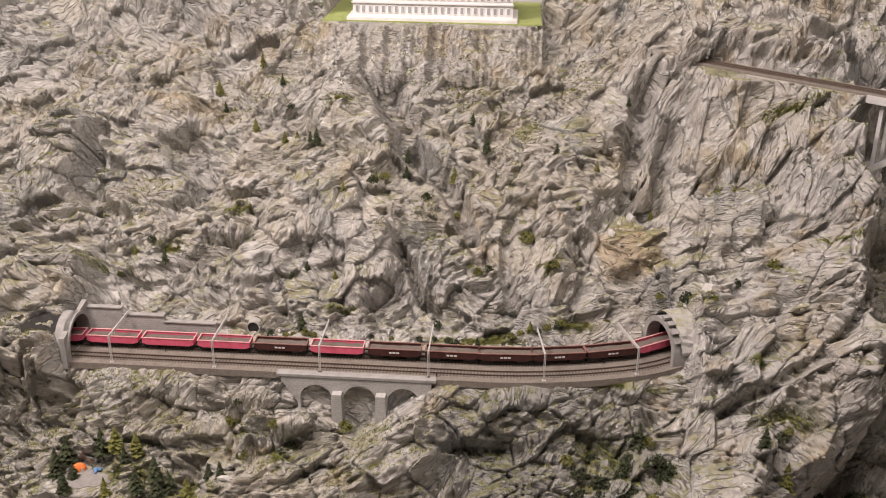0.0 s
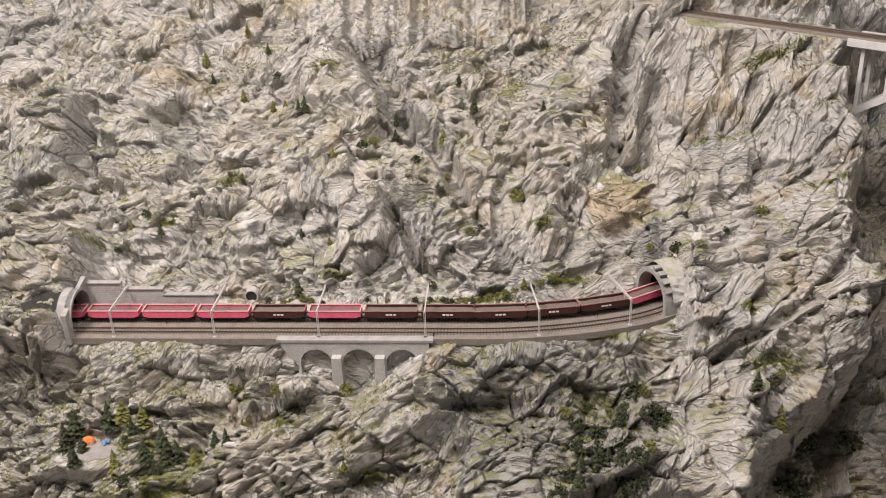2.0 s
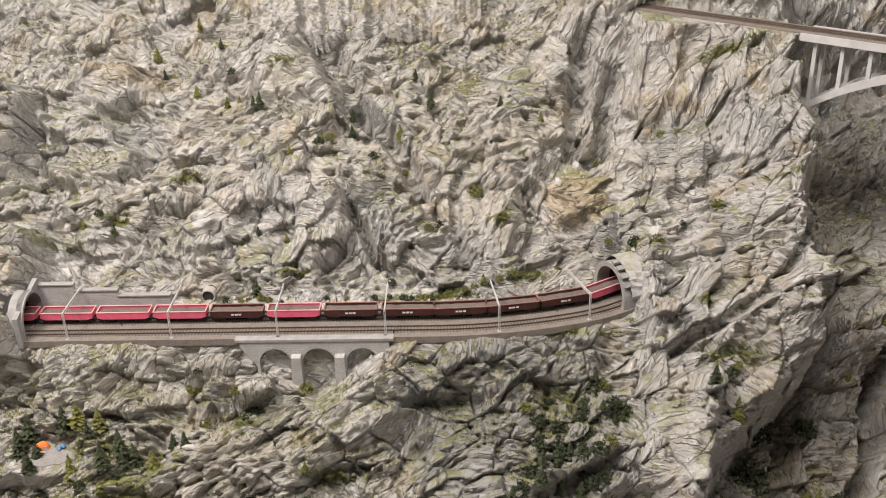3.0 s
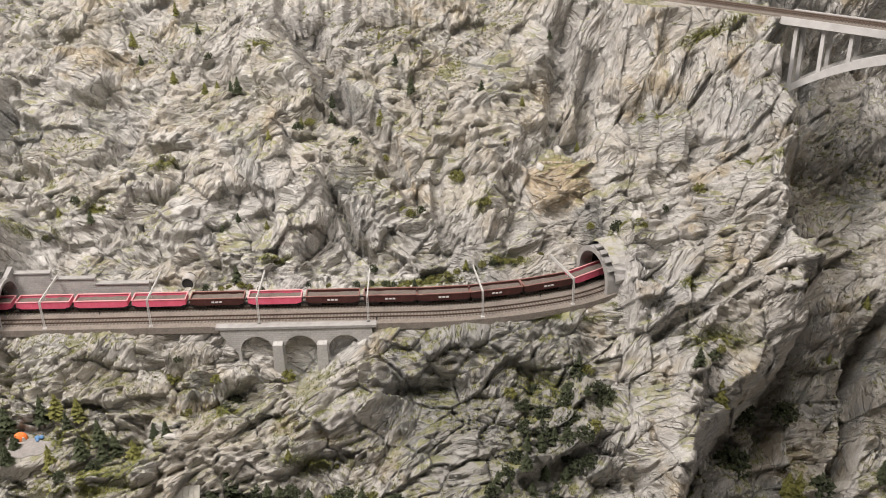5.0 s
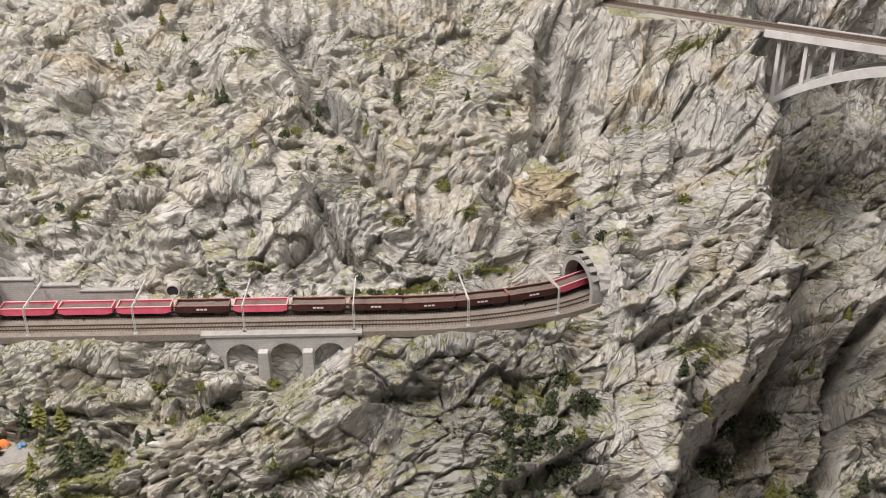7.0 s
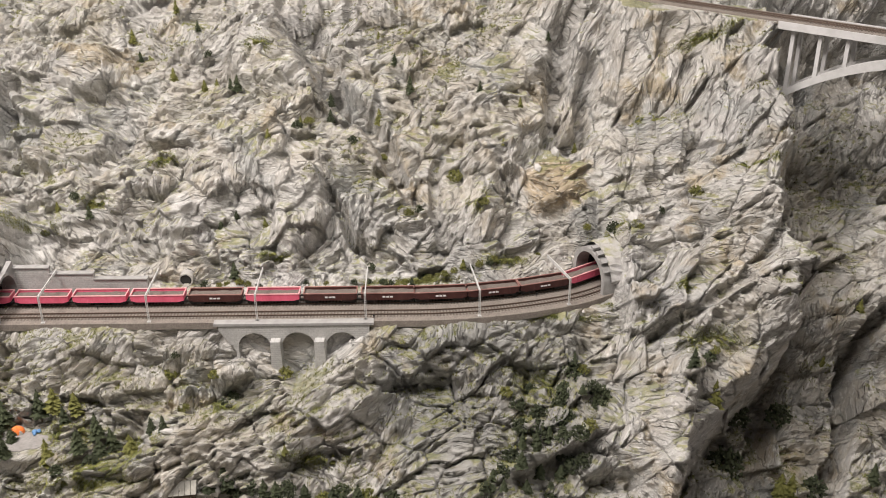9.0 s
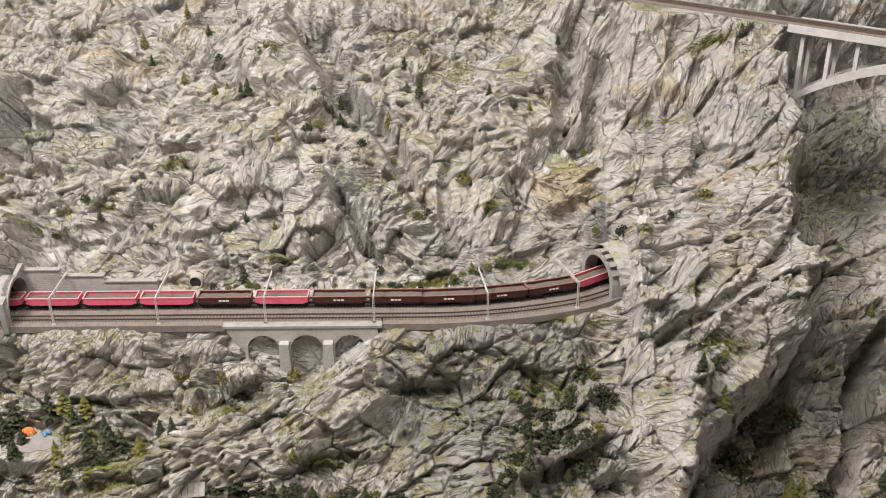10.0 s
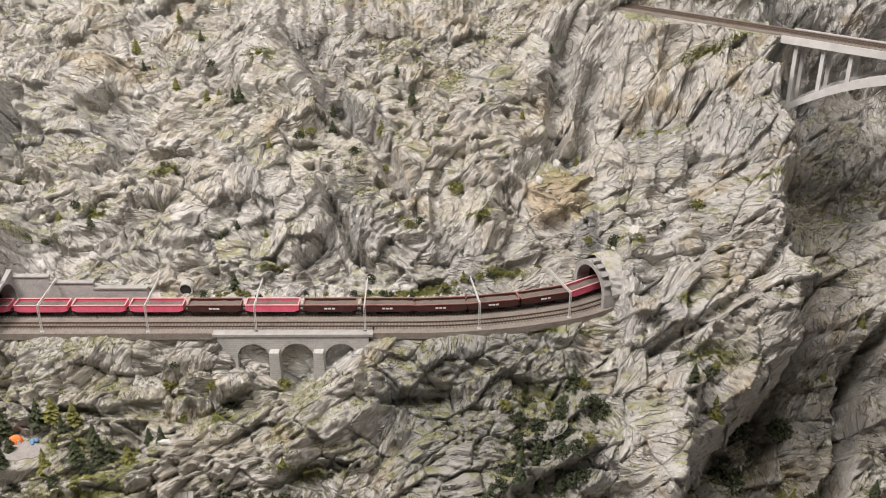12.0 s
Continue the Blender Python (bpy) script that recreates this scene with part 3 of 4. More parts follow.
def wagon(paint, label, x_mid):
    """An open self-discharging wagon; its origin stands on the rails."""
    p, a = track_point(x_mid, FAR_LINE)
    w = thing("hopper_wagon", Matrix.Translation(p + Vector((0, 0, 0.0085))) @ Matrix.Rotation(a, 4, "Z"), label, "freight wagon", "wagons of the train")
    L, W, top, floor = 0.0600, 0.0165, 0.0275, 0.011
    bm = bmesh.new()
    for s in (-1, 1):
        prism(bm, [(-L, floor + 0.004), (-L + 0.012, floor), (L - 0.012, floor), (L, floor + 0.004), (L, top), (-L, top)], s * W - 0.0006, s * W + 0.0006)
        box(bm, s * L - 0.0006, s * L + 0.0006, -W + 0.0006, W - 0.0006, floor + 0.004, top)
    part("body", bm, paint, w)
    bm = bmesh.new()
    for s in (-1, 1):
        box(bm, -L - 0.0012, L + 0.0012, s * W - 0.0015, s * W + 0.0015, top, top + 0.0016)
        box(bm, s * L - 0.0012, s * L + 0.0012, -W + 0.0015, W - 0.0015, top, top + 0.0016)
    part("rim", bm, PINK_RIM if paint is PINK else BROWN_RIM, w, "worn dusty top rim")
    for i in range(9):
        x = -L + 0.006 + i * (2 * L - 0.012) / 8
        for s in (-1, 1):
            bm = bmesh.new()
            box(bm, x - 0.0008, x + 0.0008, s * (W + 0.0006) - 0.0007, s * (W + 0.0006) + 0.0007, floor + 0.003, top)
            part("rib", bm, paint, w)
    bm = bmesh.new()
    n = 12
    grid = [[bm.verts.new((-L + 0.001 + (2 * L - 0.002) * i / n, -W + 0.001 + (2 * W - 0.002) * j / 4,
                           top - 0.0055 + 0.0025 * math.sin(math.pi * j / 4) + random.uniform(-0.001, 0.001))) for j in range(5)] for i in range(n + 1)]
    for i in range(n):
        for j in range(4):
            bm.faces.new([grid[i][j], grid[i + 1][j], grid[i + 1][j + 1], grid[i][j + 1]])
    part("load", bm, LOAD, w, "crushed brown-grey stone load")
    bm = bmesh.new()
    box(bm, -L - 0.001, L + 0.001, -0.011, 0.011, 0.0085, floor)
    part("underframe", bm, BLACK, w, "black underframe")
    for s in (-1, 1):
        bm = bmesh.new()
        box(bm, s * 0.042 - 0.016, s * 0.042 + 0.016, -0.0125, 0.0125, 0.004, 0.0085)
        bogie = part("bogie", bm, BLACK, w, "black bogie")
        for dx in (-0.0105, 0.0105):
            for dy in (-0.009, 0.009):
                bm = bmesh.new()
                rod(bm, (s * 0.042 + dx, dy - 0.0015, 0.0055), (s * 0.042 + dx, dy + 0.0015, 0.0055), 0.0055, 14)
                part("wheel", bm, BLACK, bogie)
        for dy in (-0.010, 0.010):
            bm = bmesh.new()
            rod(bm, (s * (L + 0.001), dy, 0.011), (s * (L + 0.0055), dy, 0.011), 0.0022, 10)
            part("buffer", bm, BLACK, w)
    if paint is BROWN:
        bm = bmesh.new()
        for i in range(3):
            x = -0.012 + i * 0.0085
            box(bm, x, x + 0.0065, -W - 0.0017, -W - 0.0008, 0.0175, 0.0212)
        part("lettering", bm, WHITE, w, "plain white bars of lettering")
    return w


PINK_LABEL = "rose-red open hopper wagon filled with crushed stone"
BROWN_LABEL = "dark brown open hopper wagon with white lettering bars"
FIRST, PITCH = -0.372, 0.1308
for i, paint in zip(range(-5, 7), (PINK, PINK, PINK, PINK, BROWN, PINK, BROWN, BROWN, BROWN, BROWN, BROWN, PINK)):
    wagon(paint, PINK_LABEL if paint is PINK else BROWN_LABEL, FIRST + PITCH * i * (0.985 if i > 2 else 1))


def catenary_mast(x, arm):
    p, a = track_point(x, 0.004)
    m = thing("catenary_mast", Matrix.Translation(p) @ Matrix.Rotation(a, 4, "Z"), "pale grey lattice catenary mast beside the track", "mast", "masts along the ledge")
    bm = bmesh.new()
    box(bm, -0.004, 0.004, -0.004, 0.004, -0.012, 0.006)
    part("base", bm, CONCRETE, m)
    bm = bmesh.new()
    for dx in (-0.0016, 0.0016):
        box(bm, dx - 0.0006, dx + 0.0006, -0.0013, 0.0013, 0.006, 0.072)
    for k in range(10):
        box(bm, -0.0016, 0.0016, -0.0004, 0.0004, 0.010 + k * 0.006, 0.0112 + k * 0.006)
    part("post", bm, MAST, m)
    bm = bmesh.new()
    for z in (0.066, 0.071):
        box(bm, -0.0011, 0.0011, 0, arm, z, z + 0.0016)
    for k in range(int(arm / 0.008)):
        y = 0.004 + k * 0.008
        rod(bm, (0, y, 0.067), (0, y + 0.004, 0.072), 0.0006, 5)
        rod(bm, (0, y + 0.004, 0.072), (0, y + 0.008, 0.067), 0.0006, 5)
    part("cross_beam", bm, MAST, m)
    for y in (0.034, 0.088):
        bm = bmesh.new()
        rod(bm, (0, y, 0.066), (0, y, 0.058), 0.0008, 6)
        part("hanger", bm, MAST, m)


for x in (-0.875, -0.640, -0.400, -0.158, 0.097, 0.305):
    catenary_mast(x, 0.125)


def signal_post(x, offset, height):
    """A dwarf signal between the tracks."""
    p, a = track_point(x, offset)
    t = thing("dwarf_signal", Matrix.Translation(p + Vector((0, 0, 0.003))) @ Matrix.Rotation(a, 4, "Z"), "tiny black dwarf signal standing between the tracks", "signal", "signals on the ledge")
    bm = bmesh.new()
    rod(bm, (0, 0, 0), (0, 0, height), 0.0008, 6)
    part("post", bm, BLACK, t)
    bm = bmesh.new()
    box(bm, -0.0018, 0.0018, -0.0014, 0.0014, height, height + 0.0048)
    part("lamp_box", bevel(bm, 0.0003), BLACK, t)


signal_post(-0.770, 0.061, 0.007)
signal_post(-0.140, 0.008, 0.006)
signal_post(0.250, 0.061, 0.006)

# ---- viaduct front under the track ----
def arch_outline(x0, x1, z_bottom, z_top, arches):
    """Outline of a wall with round-headed openings cut up from its foot."""
    cx, r, spring = arches[0]
    pts = [(x0, z_top), (x0, z_top - 0.012), (cx - r - 0.006, spring - 0.010), (cx - r - 0.006, z_bottom)]
    for cx, r, spring in arches:
        pts += [(cx - r, z_bottom), (cx - r, spring)]
        pts += [(cx - r * math.cos(math.pi * k / 12), spring + r * math.sin(math.pi * k / 12)) for k in range(1, 12)]
        pts += [(cx + r, spring), (cx + r, z_bottom)]
    return pts + [(x1, z_bottom), (x1, z_top)]


viaduct = thing("viaduct", Matrix.Translation((0, float(near_edge(-0.3)), 0)), "grey stone viaduct wall with three blind arches", "viaduct", kind="structure")
bm = bmesh.new()
prism(bm, arch_outline(-0.485, -0.150, 0.46, 0.600, [(-0.408, 0.036, 0.545), (-0.310, 0.037, 0.545), (-0.212, 0.036, 0.545)]), -0.012, 0.006)
part("arcade_wall", bm, WALL_STONE, viaduct)
bm = bmesh.new()
box(bm, -0.495, -0.140, -0.014, 0.006, 0.600, 0.606)
part("coping", bm, COPING, viaduct, "grey coping course")
bm = bmesh.new()
box(bm, -0.446, -0.155, 0.006, 0.02, 0.44, 0.597)
part("back_wall", bm, WALL_STONE, viaduct)
for x in (-0.359, -0.261):
    bm = bmesh.new()
    prism(bm, [(x - 0.014, 0.44), (x + 0.014, 0.44), (x + 0.011, 0.568), (x - 0.011, 0.568)], -0.030, -0.012)
    bevel(bm, 0.0008)
    part("pier", bm, WALL_STONE, viaduct)

# ---- retaining wall behind the track ----
rw = thing("retaining_wall", Matrix(), "grey stone retaining wall stepping down beside the track", "retaining wall", kind="structure")
for x0, x1, top in ((-0.975, -0.890, 0.078), (-0.890, -0.790, 0.062), (-0.790, -0.668, 0.047)):
    bm = bmesh.new()
    y0, y1 = float(back_edge(x0)), float(back_edge(x1))
    box(bm, x0, x1, y0 - 0.002, y1 + 0.010, TRACK_Z, TRACK_Z + top)
    part("wall_section", bm, WALL_STONE, rw)
    bm = bmesh.new()
    box(bm, x0 - 0.001, x1 + 0.001, y0 - 0.004, y1 + 0.011, TRACK_Z + top, TRACK_Z + top + 0.003)
    part("coping", bm, COPING, rw)


def portal(m, label, spring, radius, ring, face, stone):
    """A tunnel mouth: its arch faces -y of m, its foot is at z 0; face gives the wall's reach to both sides and up."""
    t = thing("tunnel_portal", m, label, "tunnel portal", kind="structure")
    n = 18

    def arch(r):
        return [(-r, -0.01)] + [(-r * math.cos(math.pi * k / n), spring + r * math.sin(math.pi * k / n)) for k in range(n + 1)] + [(r, -0.01)]

    inner, outer = arch(radius), arch(radius + ring)
    bm = bmesh.new()
    va = [[bm.verts.new((x, y, z)) for x, z in inner] for y in (-0.004, 0.03)]
    vb = [[bm.verts.new((x, y, z)) for x, z in outer] for y in (-0.004, 0.03)]
    for i in range(len(inner) - 1):
        bm.faces.new([va[0][i], va[0][i + 1], vb[0][i + 1], vb[0][i]])
        bm.faces.new([va[0][i + 1], va[0][i], va[1][i], va[1][i + 1]])
        bm.faces.new([vb[0][i], vb[0][i + 1], vb[1][i + 1], vb[1][i]])
    part("arch_ring", bm, COPING, t)
    left, right, top, lean = face or (0, 0, 0, 0)
    edge = outer[1:-1]
    bm = bmesh.new()
    if face:
        prism(bm, [(-left, -0.01), (-radius - ring, -0.01)] + edge + [(radius + ring, -0.01), (right, -0.01), (right, top), (-left, top - lean)], 0.0, 0.012)
        part("portal_wall", bm, stone, t)
    bm = bmesh.new()
    va = [[bm.verts.new((x, y, z)) for x, z in inner] for y in (0.03, 0.15)]
    for i in range(len(inner) - 1):
        bm.faces.new([va[0][i + 1], va[0][i], va[1][i], va[1][i + 1]])
    bm.faces.new(va[1])
    part("tunnel_tube", bm, DARK, t, "black tunnel lining")
    return t


p, a = track_point(-0.972, 0.062)
west = portal(Matrix.Translation(p) @ Matrix.Rotation(a + radians(90), 4, "Z"), "pale grey concrete tunnel portal at the end of the ledge", 0.030, 0.056, 0.007, (0.074, 0.066, 0.096, 0.030), COPING)
bm = bmesh.new()
box(bm, -0.074, -0.060, 0.024, 0.105, -0.05, 0.056)
part("wing_wall", bevel(bm, 0.001), COPING, west, "plain concrete wing wall")
p, a = track_point(0.402, 0.068)
east = portal(Matrix.Translation(p) @ Matrix.Rotation(a - radians(100), 4, "Z"), "pale grey stone tunnel portal set in the headland", 0.028, 0.056, 0.011, None, COPING)
bm = bmesh.new()
rings = []
for k in range(7):
    y = 0.012 + 0.019 * k
    rings.append([bm.verts.new((-(0.073 + random.uniform(-0.004, 0.006)) * math.cos(math.pi * j / 22), y, 0.030 + (0.071 + random.uniform(-0.005, 0.007)) * math.sin(math.pi * j / 22))) for j in range(23)])
for a, b in zip(rings, rings[1:]):
    for j in range(22):
        bm.faces.new([a[j], a[j + 1], b[j + 1], b[j]])
part("rock_cover", bm, ROCK, east, "rough rock packed over the tunnel arch")
for k in range(4):
    q = radians(98 + 17 * k)
    bm = bmesh.new()
    box(bm, -0.006, 0.006, -0.005, 0.012, -0.001, 0.005, Matrix.Translation((-0.071 * math.cos(q), 0, 0.030 + 0.071 * math.sin(q))) @ Matrix.Rotation(q - radians(90), 4, "Y"))
    part("ring_stone", bm, COPING, east)

# ---- upper line and arch bridge ----
UPPER_ANGLE = math.atan2(UPPER_DIR[1], UPPER_DIR[0])
UM = Matrix.Translation((UPPER_A[0], UPPER_A[1], UPPER_Z)) @ Matrix.Rotation(UPPER_ANGLE, 4, "Z")
BRIDGE_START = 0.497
bm = bmesh.new()
box(bm, 0.02, 1.3, 0.002, 0.07, -0.004, 0.004, UM)
part("upper_track_bed", bm, BALLAST)
tagged(scene.objects["upper_track_bed"], "brown ballast bed of the upper line", "ballast", kind="structure")
up_track = thing("upper_railway_track", UM, "rusty single track on the upper ledge", "track", kind="structure")
for y in (0.024, 0.041):
    bm = bmesh.new()
    box(bm, 0.02, 1.3, y, y + 0.0015, 0.005, 0.009)
    part("rail", bm, RAIL, up_track)
bm = bmesh.new()
for k in range(170):
    box(bm, 0.022 + k * 0.0075, 0.025 + k * 0.0075, 0.018, 0.048, 0.003, 0.0062)
part("sleepers", bm, SLEEPER, up_track)["kind"] = "stuff"

bridge = thing("arch_bridge", UM @ Matrix.Translation((BRIDGE_START, 0, 0)), "pale concrete deck-arch railway bridge over the gorge", "bridge")
bm = bmesh.new()
box(bm, 0, 0.9, -0.008, 0.078, -0.014, -0.004)
part("deck", bm, CONCRETE, bridge)
for y0, y1 in ((-0.012, -0.006), (0.074, 0.080)):
    bm = bmesh.new()
    box(bm, -0.004, 0.9, y0, y1, -0.012, 0.005)
    part("parapet", bm, CONCRETE, bridge)
SPAN, RISE = 0.80, 0.155


def rib_z(x):
    return -0.185 + RISE * (1 - ((x - SPAN / 2) / (SPAN / 2)) ** 2)


for y in (0.002, 0.058):
    bm = bmesh.new()
    xs = [SPAN * k / 32 for k in range(33)]
    prism(bm, [(x, rib_z(x) - 0.012 - 0.012 * (1 - abs(2 * x / SPAN - 1))) for x in xs] + [(x, rib_z(x) + 0.004) for x in xs[::-1]], y, y + 0.012)
    part("arch_rib", bm, CONCRETE, bridge)
    for x in (0.030, 0.094, 0.158, 0.642, 0.706, 0.770):
        bm = bmesh.new()
        box(bm, x - 0.0045, x + 0.0045, y + 0.001, y + 0.011, rib_z(x), -0.014)
        part("column", bm, CONCRETE, bridge)
bm = bmesh.new()
prism(bm, [(-0.03, -0.222), (0.02, -0.222), (0.02, -0.19), (0.0, -0.175), (-0.03, -0.175)], -0.005, 0.078)
part("footing", bm, CONCRETE, bridge)

# ---- top terrace with the white building ----
bm = bmesh.new()
box(bm, -0.565, 0.075, 2.988, 3.36, TERRACE_Z, TERRACE_Z + 0.004)
tagged(part("lawn", bm, GRASS), "bright green lawn around the white building", "lawn", kind="structure")
house = thing("white_building", Matrix.Translation((-0.245, 3.02, TERRACE_Z + 0.004)), "long white building with rows of small windows on a terrace", "building")
bm = bmesh.new()
box(bm, -0.235, 0.235, 0.0, 0.14, 0.004, 0.130)
part("wall", bm, HOUSE, house)
bm = bmesh.new()
box(bm, -0.250, 0.250, -0.028, 0.15, -0.002, 0.010)
part("plinth", bevel(bm, 0.0015), HOUSE, house)
for z in (0.046, 0.090):
    bm = bmesh.new()
    box(bm, -0.238, 0.238, -0.006, 0.0, z, z + 0.004)
    part("string_course", bm, HOUSE, house)
bm = bmesh.new()
prism(bm, [(-0.245, 0.130), (0.245, 0.130), (0.225, 0.165), (-0.225, 0.165)], -0.010, 0.150)
part("roof", bm, ROOF, house)
for row, z in enumerate((0.018, 0.058, 0.100)):
    for k in range(24):
        x = -0.222 + k * 0.0193
        bm = bmesh.new()
        box(bm, x - 0.0058, x + 0.0058, -0.0025, 0.0, z, z + 0.022)
        w = part("window", bm, HOUSE, house)
        bm = bmesh.new()
        box(bm, x - 0.0042, x + 0.0042, -0.0032, -0.0027, z + 0.002, z + 0.020)
        part("pane", bm, PANE, w)

# ---- camp on the flat spot ----
C = on_rock(-0.905, -0.355)
bm = bmesh.new()
ring = [(0.070 * math.cos(q) * random.uniform(0.8, 1.1), 0.034 * math.sin(q) * random.uniform(0.8, 1.1)) for q in (2 * math.pi * k / 26 for k in range(26))]
hub = bm.verts.new((0, 0, 0.003))
rim = [bm.verts.new((x, y, 0.001)) for x, y in ring]
skirt = [bm.verts.new((x * 1.08, y * 1.08, -0.012)) for x, y in ring]
for k in range(26):
    bm.faces.new([hub, rim[k], rim[(k + 1) % 26]])
    bm.faces.new([rim[k], skirt[k], skirt[(k + 1) % 26], rim[(k + 1) % 26]])
pad = part("gravel_pad", bm, GRAVEL)
pad.location = C + Vector((0.005, 0, 0.001))
tagged(pad, "flat grey gravel pad of the camp site", "ground", kind="structure")


def tent(m):
    t = thing("tent", m, "small bright orange dome tent on gravel", "tent")
    bm = bmesh.new()
    bmesh.ops.create_uvsphere(bm, u_segments=12, v_segments=8, radius=1)
    for v in bm.verts:
        v.co.z = max(0.0, v.co.z)
        r = math.hypot(v.co.x, v.co.y)
        v.co = Vector((v.co.x * 0.016, v.co.y * 0.012, 0.016 * v.co.z ** 0.9 * (1 + 0.06 * math.cos(4 * math.atan2(v.co.y, v.co.x)))))
    part("canopy", bm, ORANGE, t)
    bm = bmesh.new()
    prism(bm, [(0.004, 0.0005), (0.012, 0.0005), (0.009, 0.010), (0.006, 0.010)], -0.0125, -0.0108)
    part("door_flap", bm, PALE_ROCK, t, "pale folded door flap")


tent(Matrix.Translation(C + Vector((-0.012, 0.030, 0.003))) @ Matrix.Rotation(0.3, 4, "Z"))
gear = thing("camping_gear", Matrix.Translation(C + Vector((0.026, 0.028, 0.003))), "blue camping bundle beside the tent", "bag")
for k, (x, y, r) in enumerate(((0, 0, 0.006), (0.008, 0.003, 0.005), (0.002, -0.007, 0.004))):
    bm = bmesh.new()
    bmesh.ops.create_icosphere(bm, subdivisions=2, radius=r)
    for v in bm.verts:
        v.co = Vector((v.co.x + x, v.co.y + y, max(0, v.co.z * 0.9 + r * 0.5))) * random.uniform(0.95, 1.05)
    part("bundle", bm, BLUE, gear)

# ---- hut at the foot of the slope ----
H = on_rock(-0.545, -0.455)
hut = thing("hut", Matrix.Translation(H + Vector((0, 0, -0.028))) @ Matrix.Rotation(0.12, 4, "Z"), "small wooden hut with a weathered grey roof", "hut")
bm = bmesh.new()
box(bm, -0.030, 0.030, -0.020, 0.020, -0.02, 0.022)
part("wall", bm, BARK, hut)
for side in (-1, 1):
    for k in range(6):
        bm = bmesh.new()
        x = -0.036 + k * 0.012
        m = Matrix.Translation((x, 0, 0.038)) @ Matrix.Rotation(side * radians(32), 4, "X")
        box(bm, 0.0004, 0.0116, 0 if side < 0 else -0.030, 0.030 if side < 0 else 0, -0.001, 0.001 + random.uniform(0, 0.0008), m)
        part("roof_board", bm, ROOF, hut)

# ---- small culvert mouth beside the track ----
K = on_rock(-0.585, 0.028)
culvert = thing("culvert", Matrix.Translation((-0.588, K.y - 0.003, TRACK_Z + 0.026)), "round culvert mouth in the rock foot, its dark inside a black plug", "culvert")
# the shade inside the hole is the near-black colour of a solid rod
bm = bmesh.new()
rod(bm, (0, -0.002, 0), (0, 0.03, 0), 0.0135, 18)
part("pipe", bm, DARK, culvert)
bm = bmesh.new()
n = 20
va, vb = [[bm.verts.new((r * math.cos(2 * math.pi * k / n), -0.004, r * math.sin(2 * math.pi * k / n))) for k in range(n)] for r in (0.0135, 0.0165)]
vc = [bm.verts.new((0.0165 * math.cos(2 * math.pi * k / n), 0.02, 0.0165 * math.sin(2 * math.pi * k / n))) for k in range(n)]
for k in range(n):
    j = (k + 1) % n
    bm.faces.new([va[k], vb[k], vb[j], va[j]])
    bm.faces.new([vb[k], vc[k], vc[j], vb[j]])
part("rim", bm, ROCK, culvert)


# ---- loose stones ----
def stone(bm, middle, size):
    got = bmesh.ops.create_icosphere(bm, subdivisions=1, radius=1)["verts"]
    turn = Euler([random.uniform(0, 6) for _ in range(3)]).to_matrix()
    sx = [random.uniform(0.6, 1.2) for _ in range(3)]
    for v in got:
        v.co = turn @ Vector([c * f * random.uniform(0.75, 1.15) for c, f in zip(v.co, sx)]) * size + middle


for u, v, size in ((0.308, 0.378, 0.015), (0.256, 0.320, 0.013), (0.476, 0.163, 0.016), (-0.478, -0.466, 0.015), (0.425, 0.128, 0.009), (-0.180, 0.105, 0.013)):
    P = on_rock(u, v)
    bm = bmesh.new()
    stone(bm, Vector((0, 0, size * 0.4)), size)
    ob = part("boulder", bm, PALE_ROCK)
    ob.location = P
    tagged(ob, "pale angular boulder resting on the slope", "boulder", "loose boulders")
for u, v, length, thick in ((-0.785, -0.346, 0.034, 0.008), (-0.665, -0.300, 0.016, 0.006), (-0.870, -0.268, 0.011, 0.005), (-0.575, -0.345, 0.026, 0.010)):
    bm = bmesh.new()
    stone(bm, Vector((0, 0, 0)), 1.0)
    for w in bm.verts:
        w.co = Vector((w.co.x * length, w.co.y * length * 0.35, w.co.z * thick + thick * 0.5))
    ob = part("rock_slab", bm, PALE_ROCK)
    ob.location = on_rock(u, v)
    tagged(ob, "pale flat rock slab lying beside the camp", "rock", "flat rocks by the camp")
bm = bmesh.new()
for _ in range(420):
    if random.random() < 0.6:
        u = random.uniform(-0.66, 0.36)
        v = (float(back_edge(u)) - ORIGIN[1]) * S + abs(random.gauss(0, 0.018)) + 0.003
    else:
        u, v = random.uniform(-0.9, 0.8), random.uniform(-0.45, 0.5)
    stone(bm, on_rock(u, v), random.uniform(0.0015, 0.0048))
tagged(part("rubble", bm, PALE_ROCK), "small pale stones strewn on the rock ledges", "rubble", kind="stuff")


